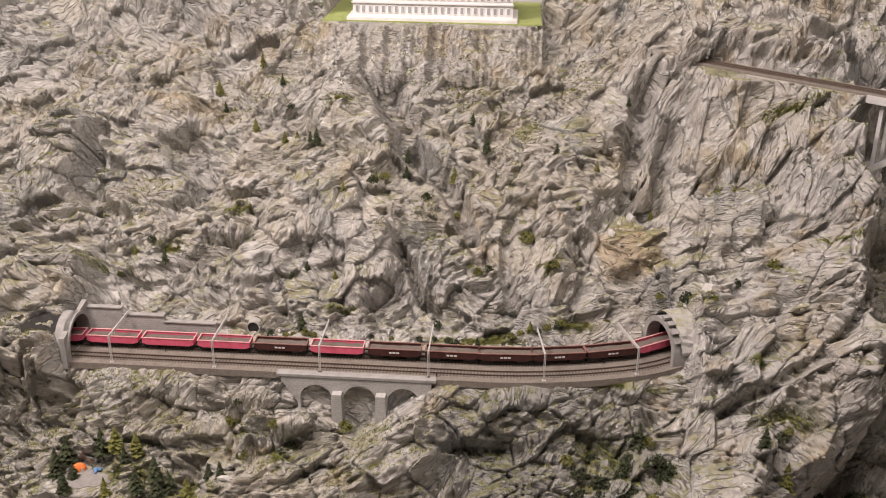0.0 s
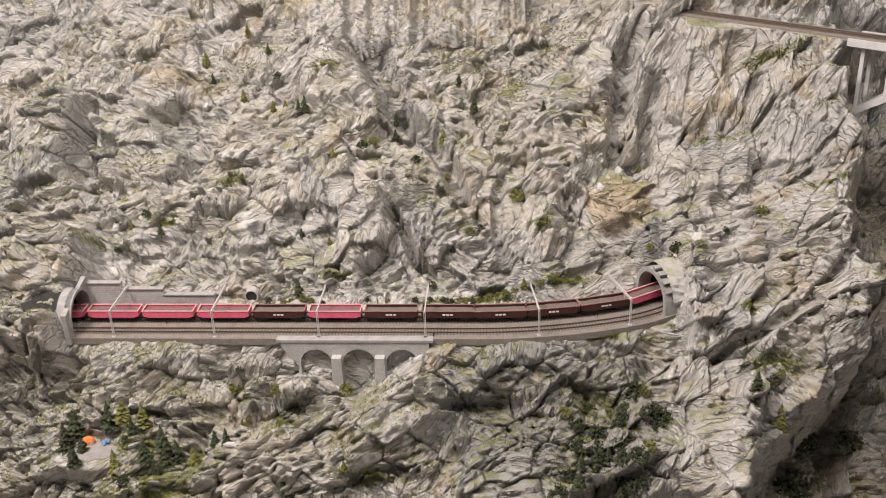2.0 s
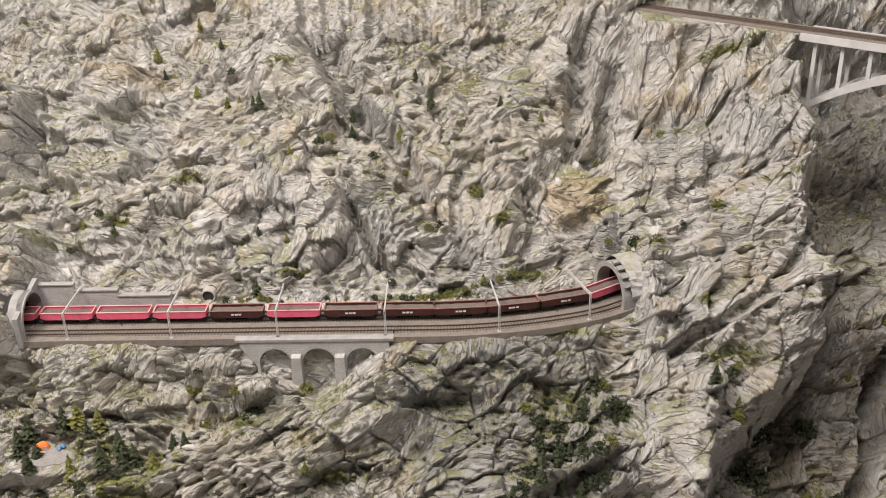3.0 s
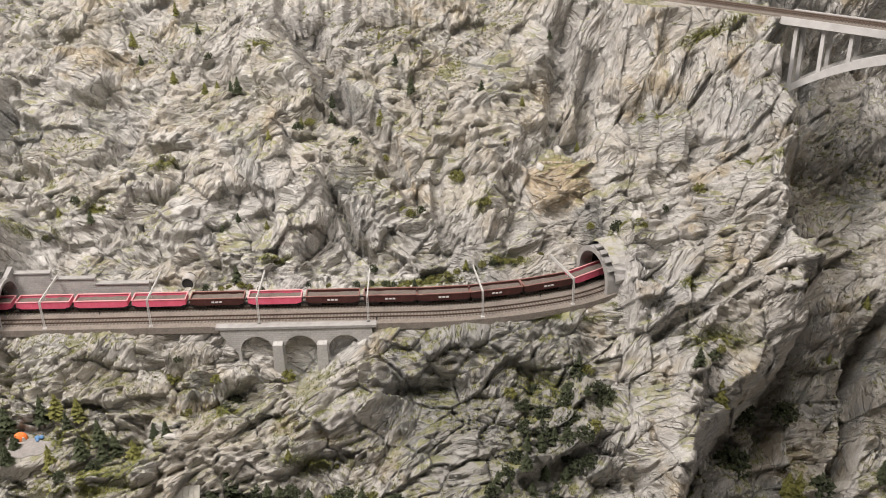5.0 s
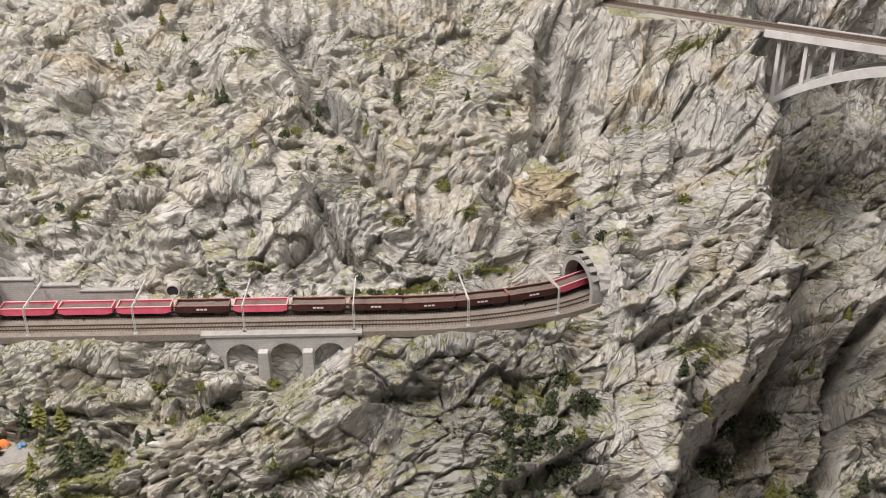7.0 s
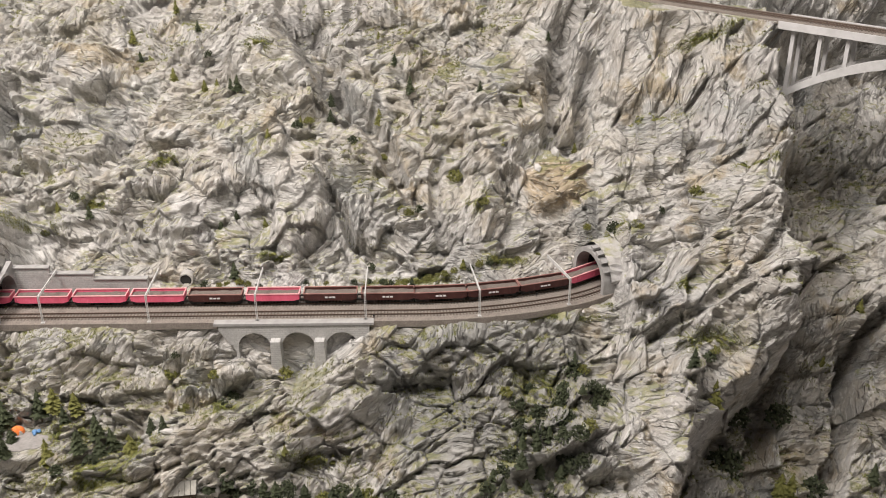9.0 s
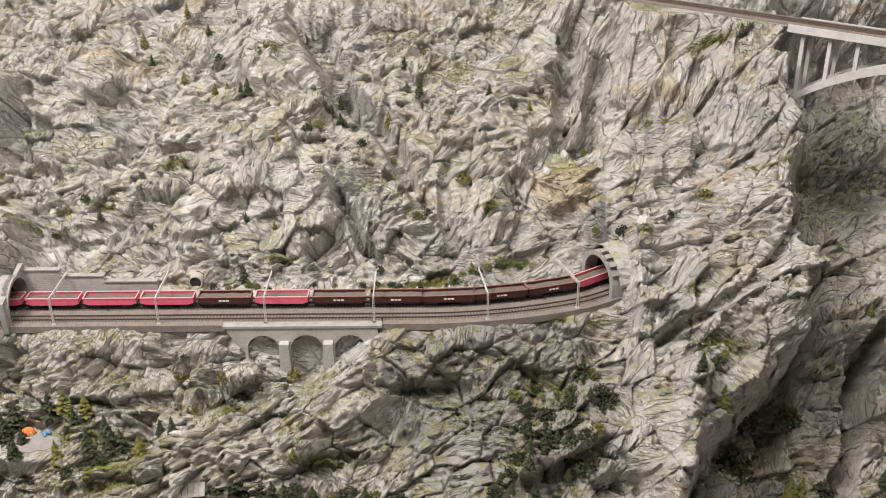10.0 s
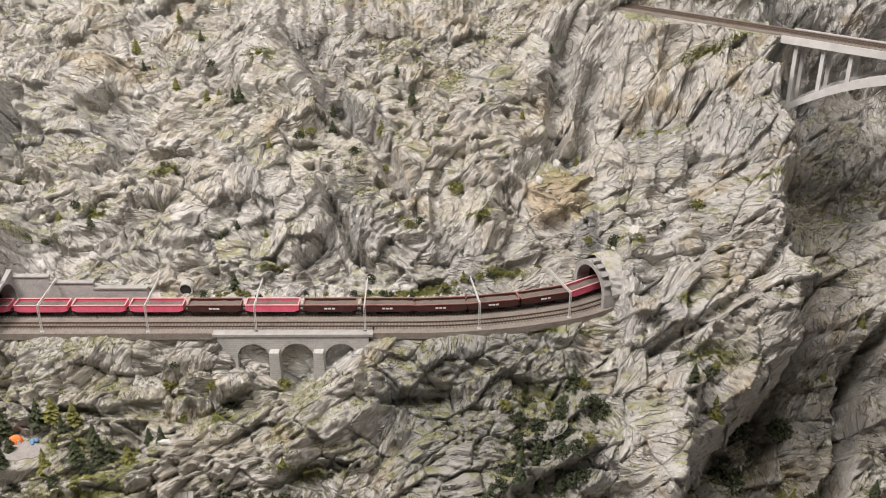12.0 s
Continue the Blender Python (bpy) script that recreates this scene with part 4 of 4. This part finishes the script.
# ---- trees and bushes ----
def fir_meshes(seed, height=1.0):
    """Trunk and crown of a model fir, 1 high."""
    rng = random.Random(seed)
    bm = bmesh.new()
    rod(bm, (0, 0, -0.15), (0, 0, 0.9), 0.035, 6, 0.01)
    trunk = bpy.data.meshes.new("trunk")
    bm.to_mesh(trunk)
    bm.free()
    trunk.materials.append(BARK)
    bm = bmesh.new()
    tiers = 13
    for t in range(tiers):
        z = 0.08 + 0.86 * t / tiers + rng.uniform(-0.03, 0.03)
        reach = 0.30 * (1 - z) ** 0.85 + 0.02
        for k in range(11):
            q = 2 * math.pi * (k + rng.random()) / 11
            r = reach * rng.uniform(0.4, 1.3)
            c, s = math.cos(q), math.sin(q)
            w = reach * 0.32
            root = Vector((0, 0, z + rng.uniform(0.03, 0.13)))
            tip = Vector((c * r, s * r, z - 0.06 * rng.random()))
            side = Vector((-s, c, 0)) * w
            mid = root.lerp(tip, 0.6)
            a, b = bm.verts.new(root), bm.verts.new(tip)
            x, y = bm.verts.new(mid + side + Vector((0, 0, -0.03))), bm.verts.new(mid - side + Vector((0, 0, -0.03)))
            bm.faces.new([a, x, b])
            bm.faces.new([a, b, y])
    top = [bm.verts.new((0.03 * math.cos(k * 2.1), 0.03 * math.sin(k * 2.1), 0.88)) for k in range(3)]
    apex = bm.verts.new((0, 0, 1.02))
    for k in range(3):
        bm.faces.new([top[k], top[(k + 1) % 3], apex])
    crown = bpy.data.meshes.new("crown")
    bm.to_mesh(crown)
    bm.free()
    return trunk, crown


def bush_mesh(seed, flat):
    """A loose clump of small leaf tufts, 1 across."""
    rng = random.Random(seed)
    bm = bmesh.new()
    for _ in range(150):
        d = Vector((rng.gauss(0, 1), rng.gauss(0, 1), abs(rng.gauss(0, 1)))).normalized()
        p = Vector((d.x * 0.5, d.y * 0.5, d.z * flat)) * rng.uniform(0.45, 1.05)
        turn = Euler([rng.uniform(0, 6.3) for _ in range(3)]).to_matrix()
        r = rng.uniform(0.06, 0.13)
        vs = [bm.verts.new(p + turn @ Vector(c) * r) for c in ((1, 0, 0), (-0.5, 0.8, 0), (-0.5, -0.8, 0), (0, 0, 0.9))]
        for f in ((0, 1, 3), (1, 2, 3), (2, 0, 3), (0, 2, 1)):
            bm.faces.new([vs[i] for i in f])
    me = bpy.data.meshes.new("foliage")
    bm.to_mesh(me)
    bm.free()
    return me


FIR_KINDS = [fir_meshes(k) for k in range(4)]
LARCH_KINDS = [fir_meshes(k + 10) for k in range(3)]
for kinds, paint in ((FIR_KINDS, FIR), (LARCH_KINDS, OLIVE)):
    for _, crown in kinds:
        crown.materials.append(paint)
BUSH_KINDS = {}
for name, paint, flat in (("olive", OLIVE, 0.55), ("dark", FIR, 0.7)):
    BUSH_KINDS[name] = [bush_mesh(k + 30, flat) for k in range(3)]
    for me in BUSH_KINDS[name]:
        me.materials.append(paint)


def tree(kinds, u, v, size, label, group):
    P = on_rock(u, v)
    t = thing("fir_tree" if kinds is FIR_KINDS else "larch_tree", Matrix.Translation(P - Vector((0, 0, 0.002))) @ Matrix.Rotation(random.uniform(0, 6.3), 4, "Z")
              @ Matrix.Diagonal((size * random.uniform(0.9, 1.3), size * random.uniform(0.9, 1.3), size, 1)), label, "tree", group)
    trunk, crown = random.choice(kinds)
    for name, me in (("trunk", trunk), ("crown", crown)):
        new(name, me).parent = t


def bush(kind, u, v, size, label, group):
    P = on_rock(u, v)
    b = new("bush", random.choice(BUSH_KINDS[kind]))
    b.matrix_world = (Matrix.Translation(P - Vector((0, 0, size * 0.1))) @ Matrix.Rotation(random.uniform(0, 6.3), 4, "Z")
                      @ Matrix.Diagonal((size * random.uniform(0.9, 1.3), size, size, 1)))
    tagged(b, label, "bush", group)


# place across and up the slope, and height
SMALL_FIRS = [
    (-0.810, 0.729, 0.031),
    (-0.783, 0.722, 0.026),
    (-0.697, 0.637, 0.036),
    (-0.849, 0.810, 0.040),
    (-0.716, 0.869, 0.036),
    (-0.655, 0.820, 0.029),
    (-0.601, 0.584, 0.029),
    (-0.577, 0.609, 0.025),
    (-0.535, 0.593, 0.028),
    (-0.515, 0.583, 0.041),
    (-0.422, 0.424, 0.027),
    (-0.342, 0.470, 0.023),
    (-0.272, 0.507, 0.035),
    (-0.273, 0.561, 0.037),
    (-0.062, 0.574, 0.044),
    (-0.102, 0.659, 0.032),
    (-0.150, 0.782, 0.026),
    (-0.143, 0.494, 0.040),
    (0.119, 0.540, 0.027),
    (0.222, 0.500, 0.027),
    (0.310, 0.725, 0.025),
    (0.371, 0.420, 0.030),
    (0.174, 0.393, 0.019),
    (-0.928, 0.225, 0.027),
    (-0.832, 0.191, 0.035),
    (-0.523, 0.176, 0.022),
    (-0.485, 0.199, 0.022),
    (-0.418, 0.185, 0.022),
    (-0.475, 0.037, 0.040),
    (-0.117, 0.015, 0.021),
    (-0.057, 0.016, 0.021),
    (0.065, 0.054, 0.025),
]
LEDGE_BUSHES = [
    (-0.611, 0.714, 0.025),
    (-0.322, 0.480, 0.027),
    (-0.205, 0.402, 0.025),
    (-0.134, 0.402, 0.024),
    (0.051, 0.312, 0.038),
    (-0.063, 0.193, 0.029),
    (-0.039, 0.198, 0.022),
    (-0.080, 0.203, 0.022),
    (-0.843, 0.234, 0.035),
    (-0.877, 0.248, 0.024),
    (-0.604, -0.199, 0.035),
    (-0.582, -0.168, 0.021),
    (-0.488, -0.219, 0.028),
    (-0.343, -0.204, 0.038),
    (-0.017, 0.032, 0.029),
    (0.005, 0.040, 0.023),
    (0.621, 0.219, 0.033),
    (0.371, 0.166, 0.024),
    (0.427, 0.143, 0.033),
    (0.478, 0.128, 0.021),
    (0.541, 0.185, 0.022),
    (-0.156, 0.070, 0.022),
    (0.138, 0.076, 0.022),
    (0.116, 0.205, 0.025),
    (-0.350, 0.457, 0.031),
    (-0.166, 0.013, 0.018),
    (-0.092, 0.010, 0.021),
]
CAMP_FIRS = [
    (-0.950, -0.317, 0.075),
    (-0.957, -0.349, 0.075),
    (-0.867, -0.298, 0.075),
    (-0.917, -0.356, 0.045),
    (-0.918, -0.391, 0.062),
    (-0.809, -0.319, 0.053),
    (-0.734, -0.349, 0.070),
    (-0.707, -0.369, 0.061),
    (-0.761, -0.382, 0.061),
    (-0.721, -0.389, 0.052),
    (-0.621, -0.340, 0.048),
    (-0.590, -0.338, 0.047),
    (-0.455, -0.451, 0.069),
    (-0.445, -0.458, 0.075),
    (-0.487, -0.466, 0.049),
    (-0.370, -0.482, 0.059),
    (-0.344, -0.486, 0.060),
    (-0.287, -0.483, 0.050),
    (-0.228, -0.493, 0.055),
    (-0.171, -0.489, 0.049),
]
RIGHT_FIRS = [
    (0.185, -0.375, 0.060),
    (0.216, -0.378, 0.069),
    (0.245, -0.361, 0.063),
    (0.268, -0.395, 0.070),
    (0.179, -0.422, 0.067),
    (0.224, -0.437, 0.068),
    (0.270, -0.440, 0.059),
    (0.193, -0.472, 0.059),
    (0.247, -0.479, 0.068),
    (0.138, -0.473, 0.049),
    (0.117, -0.446, 0.043),
    (0.547, -0.223, 0.066),
    (0.597, -0.203, 0.053),
    (0.309, -0.189, 0.044),
    (1.045, -0.431, 0.070),
    (1.047, -0.442, 0.075),
    (0.318, -0.265, 0.041),
    (0.346, -0.291, 0.040),
]
OLIVE_TREES = [
    (-0.829, -0.405, 0.070),
    (-0.833, -0.289, 0.064),
    (-0.788, -0.293, 0.060),
    (-0.656, -0.386, 0.058),
    (0.619, -0.289, 0.075),
    (0.827, -0.467, 0.075),
    (0.861, -0.468, 0.075),
    (0.974, -0.150, 0.036),
    (1.039, -0.039, 0.043),
    (-0.324, -0.392, 0.027),
    (-0.232, -0.400, 0.027),
    (-0.286, -0.394, 0.023),
]
FOOT_BUSHES = [
    (-0.193, 0.021, 0.018),
    (-0.160, 0.028, 0.018),
    (-0.126, 0.026, 0.021),
    (-0.106, 0.022, 0.018),
    (-0.072, 0.024, 0.023),
    (-0.045, 0.024, 0.021),
    (-0.025, 0.038, 0.025),
    (0.021, 0.039, 0.021),
    (0.042, 0.047, 0.018),
    (0.082, 0.052, 0.018),
    (0.103, 0.066, 0.025),
    (0.130, 0.068, 0.022),
    (0.164, 0.077, 0.018),
    (-0.445, 0.020, 0.018),
    (-0.464, 0.024, 0.022),
    (-0.497, 0.026, 0.018),
    (-0.513, 0.019, 0.018),
    (-0.545, 0.018, 0.022),
    (-0.419, 0.015, 0.018),
    (-0.307, 0.021, 0.014),
    (-0.260, 0.021, 0.016),
    (0.198, 0.084, 0.018),
    (0.247, 0.095, 0.018),
]
HOLLOW_BUSHES = [
    (0.153, -0.256, 0.031),
    (0.178, -0.282, 0.034),
    (0.212, -0.241, 0.032),
    (0.223, -0.341, 0.041),
    (0.271, -0.285, 0.039),
    (0.288, -0.316, 0.037),
    (0.305, -0.359, 0.041),
    (0.326, -0.340, 0.034),
    (0.276, -0.363, 0.038),
    (0.294, -0.418, 0.044),
    (0.317, -0.411, 0.037),
    (0.160, -0.398, 0.040),
    (0.135, -0.434, 0.040),
    (0.102, -0.473, 0.039),
    (0.287, -0.243, 0.031),
    (0.344, -0.251, 0.031),
    (0.331, -0.204, 0.030),
    (-0.424, -0.472, 0.043),
    (-0.392, -0.464, 0.036),
    (-0.320, -0.468, 0.040),
    (-0.253, -0.479, 0.039),
    (-0.205, -0.471, 0.037),
    (-0.149, -0.478, 0.036),
    (-0.099, -0.486, 0.036),
    (-0.563, -0.280, 0.025),
    (-0.475, -0.274, 0.024),
    (-0.454, -0.257, 0.024),
    (-0.785, -0.348, 0.036),
    (-0.733, -0.408, 0.035),
    (-0.794, -0.427, 0.028),
    (0.612, -0.182, 0.032),
    (0.627, -0.167, 0.025),
]
DARK_BUSHES = [
    (0.761, -0.265, 0.068),
    (0.715, -0.391, 0.075),
    (0.868, -0.271, 0.060),
    (0.919, -0.454, 0.058),
    (0.308, -0.208, 0.044),
    (0.363, -0.269, 0.044),
    (0.287, -0.256, 0.038),
    (0.224, -0.304, 0.045),
    (0.276, -0.327, 0.045),
    (0.182, -0.334, 0.037),
]
MOSS_MATS = [
    (0.508, 0.449, 0.108, 0.014),
    (-0.975, 0.168, 0.061, 0.026),
    (0.429, 0.139, 0.041, 0.019),
    (-0.482, -0.293, 0.081, 0.022),
    (-0.274, -0.396, 0.081, 0.016),
    (0.622, -0.146, 0.081, 0.032),
    (0.164, 0.078, 0.054, 0.014),
    (-0.052, 0.029, 0.122, 0.011),
    (-0.384, 0.089, 0.041, 0.011),
    (-0.681, 0.359, 0.054, 0.016),
    (0.115, 0.214, 0.034, 0.035),
    (0.765, 0.283, 0.054, 0.011),
    (0.571, -0.020, 0.030, 0.016),
    (-0.747, -0.450, 0.108, 0.018),
    (0.988, -0.146, 0.061, 0.014),
    (-0.462, 0.699, 0.034, 0.032),
    (0.677, 0.615, 0.081, 0.019),
    (-0.183, -0.105, 0.054, 0.013),
    (0.233, -0.240, 0.054, 0.048),
    (-0.828, 0.239, 0.041, 0.019),
    (0.277, -0.081, 0.108, 0.010),
    (-0.720, -0.420, 0.080, 0.030),
    (-0.800, -0.340, 0.060, 0.025),
    (-0.640, -0.370, 0.050, 0.030),
]
for u, v, size in SMALL_FIRS:
    tree(FIR_KINDS if random.random() < 0.7 else LARCH_KINDS, u, v, size * 1.15, "tiny dark green fir on a rock ledge", "firs on the rock face")
for u, v, size in CAMP_FIRS:
    tree(FIR_KINDS, u, v, size, "dark green fir at the foot of the slope", "firs by the camp")
for u, v, size in RIGHT_FIRS:
    tree(FIR_KINDS, u, v, size * 0.72, "dark green fir in the shaded hollow", "firs in the hollow")
for u, v, size in OLIVE_TREES:
    tree(LARCH_KINDS, u, v, size, "yellow-green larch among the rocks", "larches")
for u, v, size in LEDGE_BUSHES:
    bush("olive" if random.random() < 0.6 else "dark", u, v, size, "small green bush on a mossy ledge", "bushes on the rock face")
for u, v, size in FOOT_BUSHES:
    bush("dark" if random.random() < 0.5 else "olive", u, v, size, "tiny green shrub at the foot of the cliff beside the track", "shrubs beside the track")
for u, v, size in HOLLOW_BUSHES:
    bush("dark" if random.random() < 0.75 else "olive", u, v, size, "dense green shrub at the foot of the rocks", "shrubs in the hollow")
for u, v, size in DARK_BUSHES:
    bush("dark", u, v, size * 1.1, "dark green bush in a shaded cleft", "bushes in the gorge")


# ---- grass tufts on the flatter ledges ----
def tufts(count, seed, low, high, material, label):
    rng = np.random.RandomState(seed)
    u, v = rng.uniform(-1.3, 1.3, count), rng.uniform(-0.52, 0.95, count)
    patch = cloud(u * 5, v * 5, 201, 3) + 0.55 * smooth(0.0, -0.3, v)
    e = 0.004
    h = terrain(u, v)
    du, dv = (terrain(u + e, v) - h) / e, (terrain(u, v + e) - h) / e
    up = (S - S * dv) / np.sqrt(1 + du * du + dv * dv)
    z = ORIGIN[2] + S * v + S * h
    ok = (patch > low) & (up > 0.80) & (np.abs(z - TRACK_Z) > 0.006) & (np.abs(z - UPPER_Z) > 0.006) & (np.abs(z - TERRACE_Z) > 0.006)
    ok &= np.hypot((u + 0.905) / 0.09, (v + 0.355) / 0.06) > 1
    u, v, h = u[ok], v[ok], h[ok]
    n = len(u)
    base = np.stack([u, ORIGIN[1] + S * v - S * h, ORIGIN[2] + S * v + S * h], 1)
    blades = 7
    base = np.repeat(base, blades, 0)
    m = n * blades
    q, lean, tall = rng.uniform(0, 6.28, m), rng.uniform(0.1, 0.9, m), rng.uniform(0.002, high, m)
    root = base + np.stack([rng.normal(0, 0.0022, m), rng.normal(0, 0.0022, m), np.full(m, -0.001)], 1)
    tip = root + np.stack([np.cos(q) * lean * tall, np.sin(q) * lean * tall, tall], 1)
    side = np.stack([-np.sin(q), np.cos(q), np.zeros(m)], 1) * 0.0008
    co = np.stack([root - side, root + side, tip], 1).reshape(-1, 3)
    me = bpy.data.meshes.new("grass")
    me.from_pydata(co.tolist(), [], np.arange(3 * m).reshape(-1, 3).tolist())
    me.materials.append(material)
    tagged(new("grass", me), label, "grass", kind="stuff")


def moss_mats(seed, material, label):
    """Dense mats of fibres on the mossy ledges."""
    rng = np.random.RandomState(seed)
    us, vs = [], []
    for u, v, ru, rv in MOSS_MATS:
        k = int(9000 * (ru * 14 + 0.2) * (rv * 14 + 0.1))
        us.append(rng.normal(u, ru * 0.5, k))
        vs.append(rng.normal(v, rv * 0.5, k))
    u, v = np.concatenate(us), np.concatenate(vs)
    h = terrain(u, v)
    ok = cloud(u * 30, v * 30, 221, 3) > -0.25
    u, v, h = u[ok], v[ok], h[ok]
    m = len(u)
    root = np.stack([u, ORIGIN[1] + S * v - S * h, ORIGIN[2] + S * v + S * h - 0.0008], 1)
    q, lean, tall = rng.uniform(0, 6.28, m), rng.uniform(0.2, 1.2, m), rng.uniform(0.0015, 0.0045, m)
    tip = root + np.stack([np.cos(q) * lean * tall, np.sin(q) * lean * tall - 0.3 * tall, tall], 1)
    side = np.stack([-np.sin(q), np.cos(q), np.zeros(m)], 1) * 0.0011
    co = np.stack([root - side, root + side, tip], 1).reshape(-1, 3)
    me = bpy.data.meshes.new("moss")
    me.from_pydata(co.tolist(), [], np.arange(3 * m).reshape(-1, 3).tolist())
    me.materials.append(material)
    tagged(new("moss", me), label, "moss", kind="stuff")


moss_mats(8, MOSS, "mats of yellow-green moss on the rock ledges")
tufts(90000, 5, 0.38, 0.006, OLIVE, "yellow-green grass fibres on the rock ledges")
tufts(60000, 6, 0.50, 0.007, MOSS, "mossy green grass fibres on the rock ledges")

# ---- the hall around ----
def slab(name, x0, x1, y0, y1, z0, z1, material, label, category):
    bm = bmesh.new()
    box(bm, x0, x1, y0, y1, z0, z1)
    return tagged(part(name, bm, material), label, category, kind="structure")


slab("floor", -4, 4, -3, 5, -0.1, 0.0, CARPET, "dark carpet floor of the exhibition hall", "floor")
slab("ceiling", -4, 4, -3, 5, 4.1, 4.2, HALL_WALL, "plain grey ceiling of the exhibition hall", "ceiling")
slab("wall_north", -4, 4, 5, 5.1, 0, 4.1, HALL_WALL, "plain grey wall behind the model mountain", "wall")
slab("wall_south", -4, 4, -3.1, -3, 0, 4.1, HALL_WALL, "plain grey wall of the exhibition hall", "wall")
slab("wall_east", 4, 4.1, -3, 5, 0, 4.1, HALL_WALL, "plain grey wall of the exhibition hall", "wall")
slab("wall_west", -4.1, -4, -3, 5, 0, 4.1, HALL_WALL, "plain grey wall of the exhibition hall", "wall")
